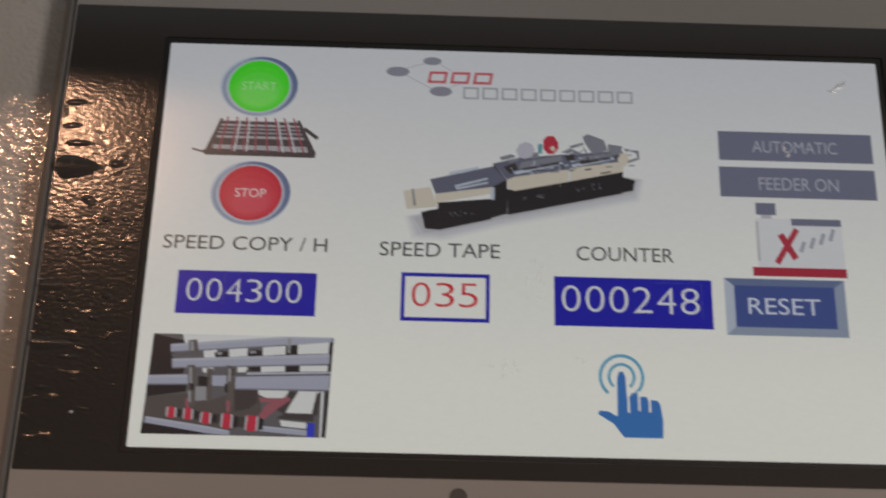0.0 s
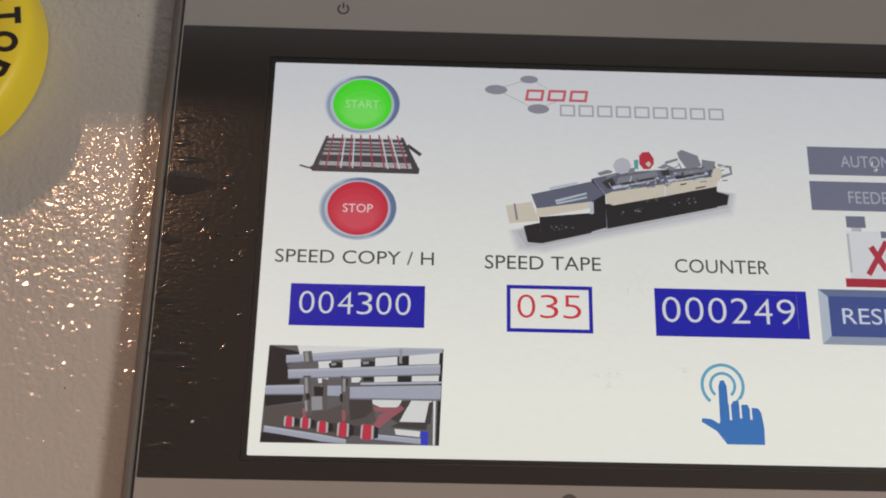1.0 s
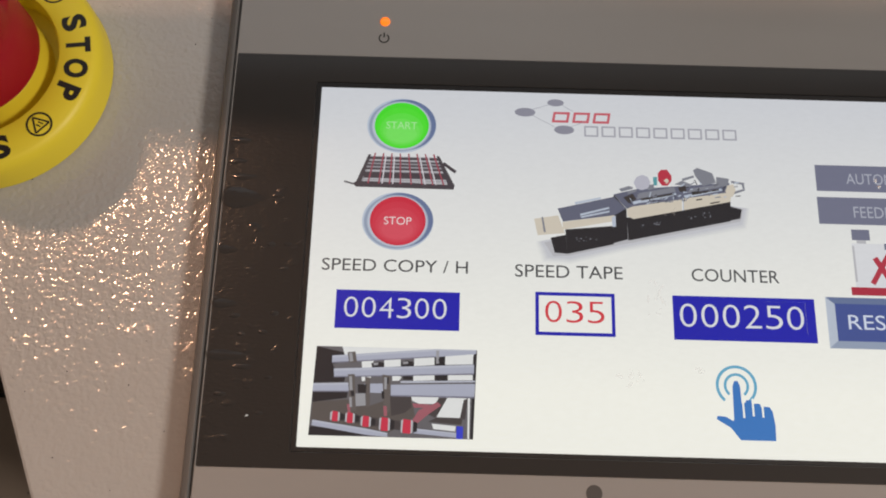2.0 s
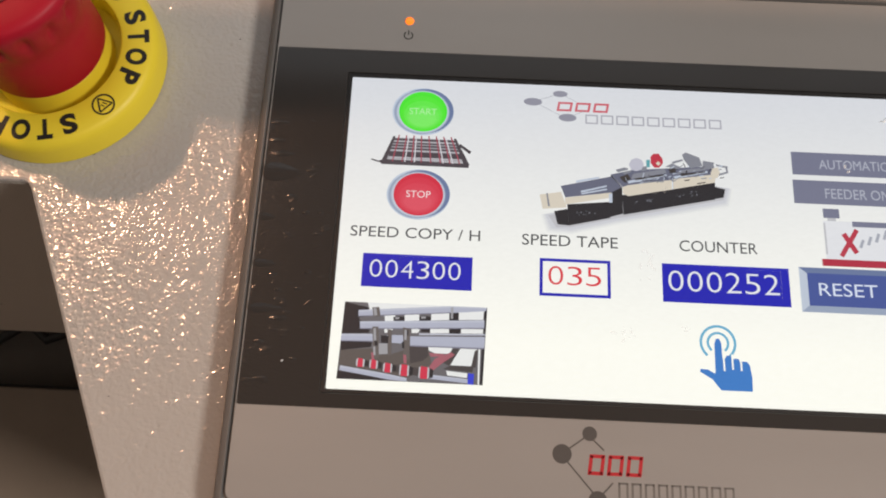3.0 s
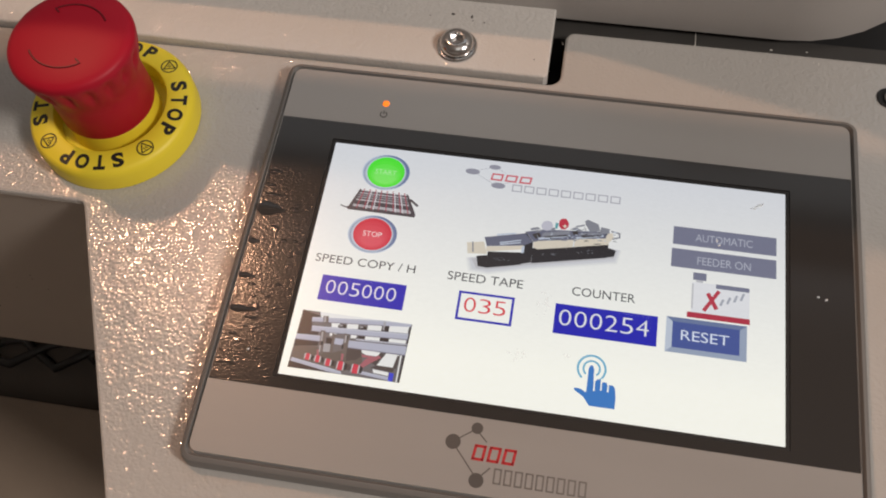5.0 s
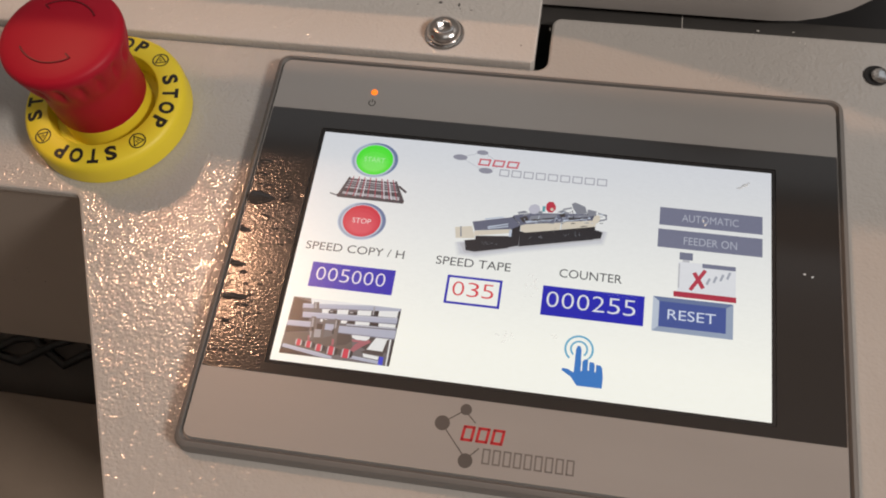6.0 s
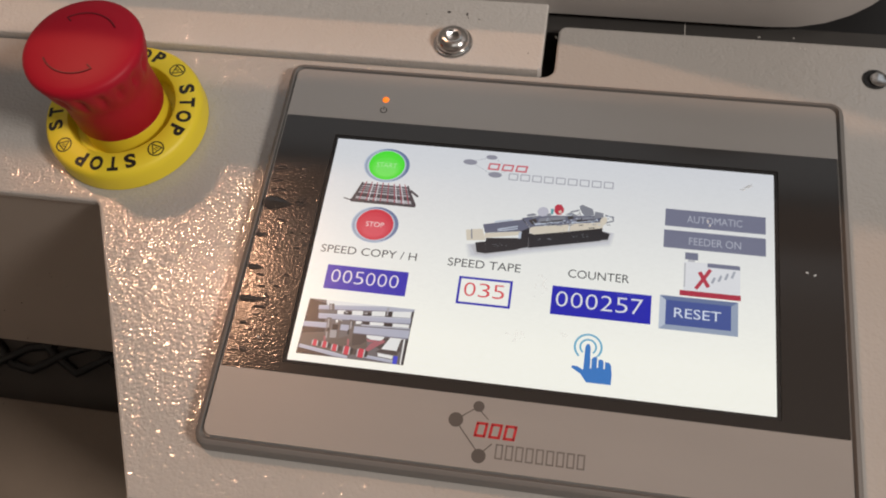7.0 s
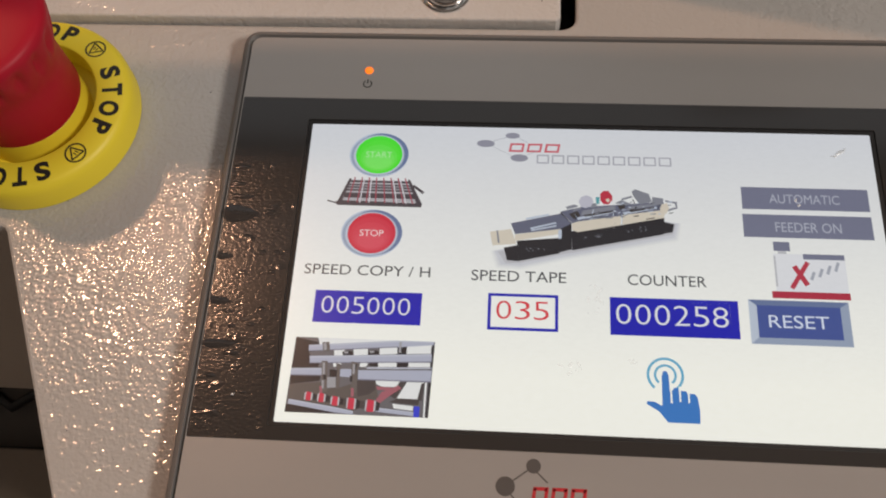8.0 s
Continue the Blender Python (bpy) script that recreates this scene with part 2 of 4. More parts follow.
def band(outer, inner, z0, z1, bevel=0.3):
    """A flat frame between two outlines of equal length."""
    bm = bmesh.new()
    loops = [[(x, y, z0) for x, y in inner], [(x, y, z0) for x, y in outer], [(x, y, z1 - bevel) for x, y in outer],
             [(x, y, z1) for x, y in inset(outer, bevel)], [(x, y, z1) for x, y in inset(inner, -bevel)], [(x, y, z1 - bevel) for x, y in inner]]
    rings = [[bm.verts.new(p) for p in loop] for loop in loops]
    for a, b in zip(rings, rings[1:] + rings[:1]):
        for i in range(len(a)):
            j = (i + 1) % len(a)
            bm.faces.new((a[i], a[j], b[j], b[i]))
    return bm


def lathe(profile, n=64, wave=None):
    """Radius and height pairs turned round z; wave(i, r, z, angle) may change a radius."""
    bm = bmesh.new()
    loops = []
    for i, (r, z) in enumerate(profile):
        loop = []
        for k in range(n):
            a = 2 * math.pi * k / n
            q = wave(i, r, z, a) if wave else r
            loop.append((q * math.cos(a), q * math.sin(a), z))
        loops.append(loop)
    return loft(bm, loops)


def tube(points, r, n=8):
    bm = bmesh.new()
    rings = []
    for i, p in enumerate(points):
        p = Vector(p)
        d = (Vector(points[min(i + 1, len(points) - 1)]) - Vector(points[max(i - 1, 0)])).normalized()
        s = d.cross(Vector((0, 0, 1)))
        s = s.normalized() if s.length > 1e-3 else Vector((1, 0, 0))
        u = s.cross(d)
        rings.append([tuple(p + r * (s * math.cos(2 * math.pi * k / n) + u * math.sin(2 * math.pi * k / n))) for k in range(n)])
    return loft(bm, rings)


def flat(polys, z, bm=None):
    """Flat patches of picture at height z."""
    bm = bm or bmesh.new()
    for k, p in enumerate(polys):
        bm.faces.new([bm.verts.new((x, y, z + 0.002 * (k % 5))) for x, y in p])
    return bm


def rect(x0, y0, x1, y1):
    return [(x0, y0), (x1, y0), (x1, y1), (x0, y1)]


def stroke(x0, y0, x1, y1, w):
    d = Vector((x1 - x0, y1 - y0)).normalized() * w / 2
    return [(x0 + d.y, y0 - d.x), (x1 + d.y, y1 - d.x), (x1 - d.y, y1 + d.x), (x0 - d.y, y0 + d.x)]


GLYPHS = {}


def glyphs(body, bold=0.0, gap=1.0):
    """The flat outline mesh of a line of writing in the built-in font, as verts and faces."""
    if (body, bold, gap) not in GLYPHS:
        cu = bpy.data.curves.new("writing", "FONT")
        cu.body, cu.size, cu.offset, cu.space_character, cu.resolution_u = body, 1.0, bold, gap, 4
        ob = bpy.data.objects.new("writing", cu)
        me = bpy.data.meshes.new_from_object(ob)
        GLYPHS[(body, bold, gap)] = ([tuple(v.co) for v in me.vertices], [tuple(p.vertices) for p in me.polygons])
        bpy.data.objects.remove(ob)
        bpy.data.meshes.remove(me)
    return GLYPHS[(body, bold, gap)]


def writing(body, x0, y0, x1, y1, z, bold=0.0, gap=1.0, bm=None, place=None):
    """Writing that fills the box from (x0, y0) to (x1, y1)."""
    bm = bm or bmesh.new()
    verts, faces = glyphs(body, bold, gap)
    lo = [min(v[i] for v in verts) for i in (0, 1)]
    hi = [max(v[i] for v in verts) for i in (0, 1)]
    made = []
    for v in verts:
        p = Vector((x0 + (v[0] - lo[0]) / (hi[0] - lo[0]) * (x1 - x0), y0 + (v[1] - lo[1]) / (hi[1] - lo[1]) * (y1 - y0), z))
        made.append(bm.verts.new(place @ p if place else p))
    for f in faces:
        bm.faces.new([made[i] for i in f])
    return bm


# ---- the hall ----
floor = tagged(new("floor", mesh_of("floor", box(-4000, -4000, -100, 4000, 4000, 0), CONCRETE)), "grey concrete hall floor", "floor", kind="structure")
ceiling = tagged(new("ceiling", mesh_of("ceiling", box(-4000, -4000, 3600, 4000, 4000, 3700), PLASTER)), "pale hall ceiling", "ceiling", kind="structure")
for side, b in (("north", (-4000, 4000, 0, 4000, 4120, 3600)), ("south", (-4000, -4120, 0, 4000, -4000, 3600)),
                ("east", (4000, -4000, 0, 4120, 4000, 3600)), ("west", (-4120, -4000, 0, -4000, 4000, 3600))):
    name = "wall_" + side
    tagged(new(name, mesh_of(name, box(*b), PLASTER)), "plain pale hall wall", "wall", kind="structure")

# ---- the machine's console ----
TOP = -6.0          # the console's face, below the display's
console = thing("machine_console", 0, 0, 0, "light grey textured powder-coated machine console", "machine")
outline = [(-119.5, -92), (170, -92), (170, 107)] + [(1.5 - 3.5 * math.sin(a * math.pi / 12), 103.5 + 3.5 * math.cos(a * math.pi / 12)) for a in range(7)] + [(-2, 86.5)] + [(-6.5 + 4.5 * math.cos(a * math.pi / 12), 86.5 - 4.5 * math.sin(a * math.pi / 12)) for a in range(1, 7)] + [(-460, 82), (-460, 10.8), (-164.2, 10.8), (-162.9, 10.2), (-162.0, 9.0)]
part("top_plate", prism(outline, TOP - 3, TOP, 0.9), PAINT, console, "textured light grey console top", 12)
part("front_wall", box(-460, 13, TOP - 190, -100, 16, TOP - 3.2), SHEET, console, "folded front sheet in grey darkened for its shade")
skirt = [(-118.0, -90), (168, -90), (168, 105), (3, 105), (3, 79), (-100, 79), (-100, 16.5), (-160.5, 10.5)]
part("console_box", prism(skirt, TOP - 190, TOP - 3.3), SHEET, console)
part("pedestal", box(-90, -60, -1000, 150, 100, TOP - 190.5, 2), DARK, console, "dark machine pedestal")
part("rear_frame", box(-460, 118, -1000, -101, 420, TOP - 30, 2), DARK, console, "dark machine frame")
# right half coloured near-black to stand for the void beside the hood
part("rear_frame", box(-99, 118, -1000, 460, 420, TOP - 30, 2), BLACK, console, "machine frame blackened for the dark void beside the hood")
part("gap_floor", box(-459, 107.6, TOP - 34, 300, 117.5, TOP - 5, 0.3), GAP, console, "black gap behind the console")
# near-black block in the slot, its darkness put into the colour
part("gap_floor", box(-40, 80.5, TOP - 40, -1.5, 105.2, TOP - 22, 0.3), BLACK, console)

rng = random.Random(3)
bm = bmesh.new()
for k in range(60):
    x, y, r = rng.uniform(-200, -104), rng.uniform(-80, 80), rng.uniform(0.08, 0.22)
    loft(bm, [[(a, b, TOP - 0.02) for a, b in circle(x, y, r, 6)], [(a, b, TOP + r * 0.6) for a, b in circle(x, y, r * 0.6, 6)]])
part("dust_speck", bm, BLACK, console, "scattered dark dust specks")["kind"] = "stuff"

CHIP = surface("bare_pale_paint_chip", (0.62, 0.6, 0.56), 0.4)
for x, y, w, h, z in ((46.8, 112.6, 0.3, 9.0, TOP - 4.98), (75.0, 112.2, 1.1, 0.6, TOP - 4.98), (88.0, 112.8, 0.8, 0.4, TOP - 4.98), (90.6, 103.6, 0.4, 1.0, TOP + 0.01), (88.9, 104.0, 0.3, 0.8, TOP + 0.01), (84.2, 105.4, 0.6, 0.3, TOP + 0.01), (72.0, 106.3, 0.7, 0.3, TOP + 0.01), (-2.9, 105.0, 0.5, 1.4, TOP - 4.5)):
    part("paint_chip", prism([(x - w / 2, y - h / 2), (x + w / 2, y - h * 0.42), (x + w * 0.42, y + h / 2), (x - w * 0.4, y + h * 0.46)], z, z + 0.05), CHIP, console, "small pale chip in the paint")

strip = thing("fixing_strip", 0, 0, TOP, "light grey sheet strip screwed behind the console", "sheet strip")
part("plate", prism([(-460, 82.6), (-8.2, 82.6), (-6.8, 84.0), (-6.8, 124), (-460, 124)], -2.5, 3.2, 0.7), STRIP_PAINT, strip, smooth=12)
part("rear_flange", prism([(-459, 124.3), (-7.5, 124.3), (-7.5, 126.3), (-459, 126.3)], -2.5, 9, 0.5), STRIP_PAINT, strip, "upturned rear edge")

for x, y, w, h in ((-45.5, 107.5, 1.6, 1.1), (-38.2, 107.0, 0.9, 1.8), (-37.6, 105.2, 0.4, 0.8), (-54.2, 105.8, 0.6, 0.4), (-12.5, 90.0, 0.35, 1.0), (-33.2, 104.8, 1.0, 0.4)):
    part("dirt_mark", prism(circle(x, y, w / 2, 9, h / 2), 3.21, 3.25), GREY_INK, strip, "dark grease spot")

# an unseen bar over the console's rear edge, added to block the halogen flood
rail = thing("unseen_shade_bar", 0, 0, TOP, "unseen grey bar added to shade the panel from the flood", "guard rail")
part("bar", box(-520, 100, 166, 520, 134, 172, 1), SHEET, rail)
for x in (-500, 430):
    part("post", box(x, 147, -29.5, x + 24, 171, 172, 1) if x > 0 else box(x, 147, -994, x + 24, 171, 172, 1), SHEET, rail)
    part("arm", box(x, 134.4, 164, x + 24, 146.6, 171, 0.6), SHEET, rail)

# ---- deck and cables below the console's edge ----
deck = thing("machine_deck", -330, -120, -300, "dark brown stained machine deck below the console", "deck")
part("plate", box(-330, -320, -20, 240, 124, 0, 1), DARK, deck)
part("leg", box(-320, -300, -700, -270, -250, -20.5), DARK, deck)
part("leg", box(140, -300, -700, 190, -250, -20.5), DARK, deck)
part("leg", box(-320, 60, -700, -270, 110, -20.5), DARK, deck)
part("leg", box(140, 60, -700, 190, 110, -20.5), DARK, deck)
tray = thing("cable_tray", -330, 65, -330, "black cable tray behind the machine deck", "cable tray")
part("trough", box(-300, -55, -670, 220, 50, -0.5, 1), GAP_BROWN, tray)
part("rim", box(-300, -58, -6, 220, -55.3, 6, 0.4), CABLE, tray, "thin black tray rim")
rng = random.Random(4)
for k in range(5):
    x0 = -470 + 52 * k
    pts = [(x0 + 20 * i, 40 + 14 * math.sin(i * 1.4 + k) + 4 * k, -326 + 3 * math.sin(i * 2.1 + k)) for i in range(7)]
    cable = thing("cable", 0, 0, 0, "black rubber cable lying in the tray", "cable", group="cables in the tray")
    part("sheath", tube(pts, 3.2), CABLE, cable, smooth=60)

# ---- the hood behind ----
hood = thing("machine_hood", 0, 118, TOP - 30, "warm grey rounded sheet hood behind the console", "machine hood")


def hood_shell():
    """A sheet hood with a rounded end; its top rises towards that end."""
    plan = [(-460, -3.5)] + [(x, -3.5) for x in (-23, -8, 8, 18, 26, 35, 44, 51, 58)] + [(78, -3.5)] + [(78 + 60 * math.sin(radians(a)), 56.5 - 60 * math.cos(radians(a))) for a in range(10, 91, 10)] + [(138, 260), (60, 260), (-25, 260), (-460, 260)]
    bm = bmesh.new()
    def height(x):
        return 30 + float(np.interp(x, (-23, 8, 26, 44, 58), (45, 53, 60, 79, 108)))
    loops = [[(x, y, 28.5) for x, y in plan], [(x, y, 33.5) for x, y in plan], [(x, y, height(x) - 3) for x, y in plan], [(x, y, height(x)) for x, y in inset(plan, 2.5)]]
    return loft(bm, loops)


part("shell", hood_shell(), HOOD, hood, smooth=20)
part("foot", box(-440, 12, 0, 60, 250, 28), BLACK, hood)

# ---- screws ----
def button_screw(name, x, y, z, r, label):
    """A domed socket screw on a washer."""
    ob = thing(name, x, y, z, label, "screw", group="socket screws")
    part("washer", lathe([(r * 0.4, 0), (r * 1.18, 0), (r * 1.2, 0.4), (r * 1.15, 0.9), (r * 0.5, 0.95)], 40), STEEL, ob, smooth=40)
    dome = [(r * 0.9, 0.9), (r, 1.3)] + [(r * math.cos(radians(a)), 1.6 + r * 0.62 * math.sin(radians(a))) for a in range(8, 62, 9)]
    zt = dome[-1][1]
    dome += [(r * 0.46, zt + 0.12), (r * 0.42, zt - 0.1), (r * 0.4, zt - 2.2)]
    def hexed(i, q, zz, a):
        return q if i < len(dome) - 2 else q * math.cos(math.pi / 6) / math.cos((a + 0.3) % (math.pi / 3) - math.pi / 6)
    part("head", lathe(dome, 48, hexed), STEEL, ob, "domed zinc head with a hexagon socket", 35)
    return ob


button_screw("socket_screw", -41.8, 92.6, TOP + 3.2, 6.4, "shiny domed socket screw with washer in the strip")
hole = thing("slotted_screw", 115, 91.5, TOP, "zinc screw sunk in a dark hole of the console", "screw")
# black disc laid on the plate, painting the darkness of the hole
part("hole_shade_disc", lathe([(1.5, 0.05), (4.2, 0.05), (4.4, 0.35), (3.9, 0.4), (1.5, 0.3)], 36), BLACK, hole, "black disc standing for the hole's darkness")
part("head", lathe([(3.1, 0.3), (3.2, 1.0), (2.7, 1.7), (1.4, 2.0)], 32), STEEL, hole, smooth=40, at=(1.2, -0.3, 0))

# ---- emergency stop ----
stop = thing("emergency_stop_button", -160.2, 45.6, TOP, "red mushroom emergency stop button on a yellow legend ring", "stop button")
RING = [(16.2, 0.2), (29.4, 0.0), (30.0, 0.6), (30.0, 7.0), (29.6, 8.6), (29.0, 9.7), (28.0, 10.4), (21.2, 11.1), (20.5, 10.8), (20.1, 9.9), (19.9, 3.2), (16.2, 3.0)]
ring = part("legend_ring", lathe(RING, 96), YELLOW, stop, "yellow plastic ring lettered in black", 30)
part("inner_collar", lathe([(12, 3.0), (16.5, 3.0), (16.5, 12.2), (16.4, 12.3), (12, 12.3)], 64), YELLOW, stop, "yellow inner collar", 30)


def grips(i, r, z, a):
    k = max(0.0, 1 - abs(z - 38.5) / 5.0)
    return r - 2.2 * k * (0.5 + 0.5 * math.cos(18 * a)) ** 2


CAP = [(12, 12.4), (16.6, 12.5), (16.8, 13.0), (16.7, 25.0), (16.8, 28.0), (17.4, 31.0), (18.6, 34.0), (19.5, 37.0), (20.2, 40.0), (20.8, 43.0), (20.9, 44.4), (20.6, 45.6), (19.8, 46.4), (18, 47.0), (14, 47.7), (8, 48.2), (3, 48.4), (0.6, 48.4)]
cap = part("mushroom_cap", lathe(CAP, 180, grips), RED, stop, "red plastic mushroom cap with grip dents", 40)


def arc_arrow(a0, a1, r):
    """A curved line with a hooked end, moulded on the cap's top."""
    z = 47.9
    pts = [(r * math.cos(radians(a0 + (a1 - a0) * i / 14)), r * math.sin(radians(a0 + (a1 - a0) * i / 14)), z) for i in range(15)]
    a = radians(a1 - 3)
    return tube(pts + [((r - 2.2) * math.cos(a), (r - 2.2) * math.sin(a), z + 0.15)], 0.34, 6)


# cap red darkened to carry the shade of the arrow's grooves
DENT = surface("groove_shade_red_line", (0.14, 0.004, 0.01), 0.45)
for a in (215, 35):
    part("arrow_mark", arc_arrow(a, a + 92, 12.8), DENT, cap, "moulded release arrow")


def ring_height(r):
    return 10.4 + (28.0 - r) / 6.8 * 0.7 + 0.06


def ring_place(angle, r):
    """A pose on the ring's top whose up points outwards."""
    a = radians(angle)
    slope = math.degrees(math.atan2(0.7, 6.8))
    return pose(r * math.cos(a), r * math.sin(a), ring_height(r), 0, 0, angle - 90) @ pose(0, 0, 0, -slope, 0, 0)


for word in (3, 93, 183, 273):
    bm = bmesh.new()
    for k, ch in enumerate("STOP"):
        w = (4.2, 4.1, 5.0, 4.0)[k]
        writing(ch, -w / 2, -2.85, w / 2, 2.85, 0, 0.045, bm=bm, place=ring_place(word + (1.5 - k) * 14.4, 25.0))
    part("stop_lettering", bm, INK, ring, "black printed word STOP")
for mark in (48, 138, 228, 318):
    bm = bmesh.new()
    m = ring_place(mark, 24.9)
    for r0, r1 in ((2.55, 3.05),):
        a, b = circle(0, 0, r1, 32), circle(0, 0, r0, 32)
        for i in range(32):
            j = (i + 1) % 32
            bm.faces.new([bm.verts.new(m @ Vector((*p, 0))) for p in (a[i], a[j], b[j], b[i])])
    tri = [(0, -2.3), (2.0, 1.2), (-2.0, 1.2)]
    for i in range(3):
        (x0, y0), (x1, y1) = tri[i], tri[(i + 1) % 3]
        bm.faces.new([bm.verts.new(m @ Vector((x, y, 0.01))) for x, y in stroke(x0, y0, x1, y1, 0.45)])
    for q in (stroke(-0.7, 0.6, -0.2, -0.6, 0.35), stroke(0.2, 0.7, 0.5, -0.4, 0.35)):
        bm.faces.new([bm.verts.new(m @ Vector((x, y, 0.02))) for x, y in q])
    part("arrow_symbol", bm, INK, ring, "black printed circle with a triangle")

# ---- the touch panel ----
panel = thing("touch_panel", 0, 0, TOP, "grey industrial touch panel with a lit colour screen", "touch panel")
UP = -TOP           # the display's face in the panel's space
OUT = rounded(-101.7, -74.3, 102.0, 75.9, 5.0)
INN = rounded(-98.95, -71.15, 98.95, 73.1, 3.5)


def housing():
    bm = bmesh.new()
    loops = [[(x, y, 0.05) for x, y in inset(OUT, 1.2)], [(x, y, 1.2) for x, y in OUT], [(x, y, UP - 1.6) for x, y in inset(OUT, 0.3)], [(x, y, UP - 0.2) for x, y in inset(OUT, 0.9)],
             [(x, y, UP + 0.55) for x, y in inset(OUT, 2.0)], [(x, y, UP + 0.6) for x, y in inset(OUT, 2.4)], [(x, y, UP - 0.7) for x, y in INN], [(x, y, UP - 0.7) for x, y in rounded(-79, -45, 79, 45, 0.5)],
             [(x, y, 0.6) for x, y in rounded(-79, -45, 79, 45, 0.5)]]
    return loft(bm, loops, True, False)


part("housing", housing(), HOUSING, panel, "grey moulded plastic bezel", 30)
film = part("overlay_film", band(rounded(-98.4, -70.6, 98.4, 72.55, 3.1), rounded(-98.15, -47.6, 98.15, 51.4, 0.4), UP - 0.68, UP + 0.5, 0.12), FILM, panel, "silver grey front film", 12)
part("screen_mask", band(rounded(-98.2, -47.65, 98.2, 51.45, 0.4), rounded(-78.3, -44.0, 78.3, 44.2, 0.4), UP - 0.04, UP + 0.46, 0.12), MASK, panel, "black satin border round the screen", 12)
part("screen_lip", band(rounded(-78.25, -43.95, 78.25, 44.15, 0.4), rounded(-77.0, -42.95, 77.0, 42.95, 0.3), UP - 0.05, UP + 0.15, 0.1), BLACK, panel, "black lip round the screen")
part("status_led", lathe([(1.25, 0), (1.2, 0.25), (0.7, 0.45), (0.2, 0.5)], 24), ORANGE_L, panel, "small orange lit status lamp", 40, at=(-62.4, 61.1, UP + 0.5))
bm = bmesh.new()
a, b = circle(0, 0, 1.35, 22, None, 125, 415), circle(0, 0, 1.0, 22, None, 125, 415)
for i in range(21):
    bm.faces.new([bm.verts.new((*p, 0)) for p in (a[i], a[i + 1], b[i + 1], b[i])])
flat([rect(-0.18, 0.2, 0.18, 1.6)], 0, bm)
part("power_symbol", bm, INK, panel, "black printed power symbol", at=(-62.5, 56.5, UP + 0.54))


# blisters where the film has lifted beside the screen: tongues that open at the film's edge, and small round ones
def blister(cx, cy, long, wide, rise, tip=0.0):
    """A low lens; with a long tip it narrows towards +x and gapes at -x."""
    bm = bmesh.new()
    loops = []
    for f in (1.0, 0.82, 0.6, 0.36, 0.12):
        loop = []
        for x, y in circle(0, 0, 1, 20):
            u = x * f
            lift = 0.5 * (1 - u) * (1 - (y * f) ** 2) if tip > 0.5 else 1 - f * f
            loop.append((cx + u * long, cy + y * f * wide * (1 - tip * 0.5 * (1 + u)), UP + 0.44 + rise * lift))
        loops.append(loop)
    return loft(bm, loops, False, True)


for cx, cy, long, wide, rise, tip in ((-94.6, 13.6, 3.4, 2.9, 0.75, 0.8), (-93.6, 18.9, 3.0, 0.9, 0.3, 0.3), (-95.6, 22.8, 2.2, 0.9, 0.3, 0.4), (-95.2, 28.1, 2.4, 0.9, 0.3, 0.3), (-96.4, 0.9, 1.6, 1.0, 0.35, 0.6),
                                      (-96.0, -11.8, 2.0, 1.1, 0.4, 0.6), (-95.4, -23.5, 3.1, 1.3, 0.5, 0.7), (-86.0, 2.4, 1.0, 0.6, 0.25, 0.0), (-82.2, 2.5, 0.9, 0.5, 0.2, 0.0), (-82.6, -3.3, 1.1, 0.5, 0.2, 0.0), (-92.8, -14.5, 1.3, 0.6, 0.25, 0.2), (-84.0, -13.7, 1.0, 0.55, 0.25, 0.0),
                                      (-86.2, -18.1, 1.1, 0.5, 0.2, 0.0), (-91.1, -18.6, 1.0, 0.5, 0.2, 0.0), (-90.2, -25.9, 2.2, 0.7, 0.28, 0.2), (-84.2, -28.2, 0.9, 0.4, 0.18, 0.0), (-85.4, 14.4, 1.5, 0.8, 0.25, 0.0), (-85.6, -36.0, 0.9, 0.4, 0.18, 0.0), (-90.5, 7.0, 1.3, 0.6, 0.22, 0.2), (-94.5, -32.0, 1.4, 0.7, 0.25, 0.4)):
    long, wide, rise = (long * 1.5, wide * 1.35, rise * 0.95) if tip > 0.5 else (long * 1.1, wide * 1.1, rise * 0.75)
    cx = max(cx, -98.0 + long)
    part("film_blister", blister(cx, cy, long, wide, rise, tip), MASK, panel, "lifted blister of the black film", 60)

# ---- what the screen shows ----
HOLES = {"speed_4": (-60.9, -15.0, -56.9, -8.2), "speed_3": (-56.9, -15.0, -52.9, -8.2), "count_2": (26.2, -15.2, 31.05, -7.8), "count_1": (31.05, -15.2, 35.9, -7.8)}


def pierced(x0, y0, x1, y1, z, holes):
    """A flat sheet with square holes."""
    xs = sorted({x0, x1, *[h[i] for h in holes for i in (0, 2)]})
    ys = sorted({y0, y1, *[h[i] for h in holes for i in (1, 3)]})
    bm = bmesh.new()
    grid = {(x, y): bm.verts.new((x, y, z)) for x in xs for y in ys}
    for xa, xb in zip(xs, xs[1:]):
        for ya, yb in zip(ys, ys[1:]):
            mx, my = (xa + xb) / 2, (ya + yb) / 2
            if not any(h[0] < mx < h[2] and h[1] < my < h[3] for h in holes):
                bm.faces.new((grid[xa, ya], grid[xb, ya], grid[xb, yb], grid[xa, yb]))
    return bm


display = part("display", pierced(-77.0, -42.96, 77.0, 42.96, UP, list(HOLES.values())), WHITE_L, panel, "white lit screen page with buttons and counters")


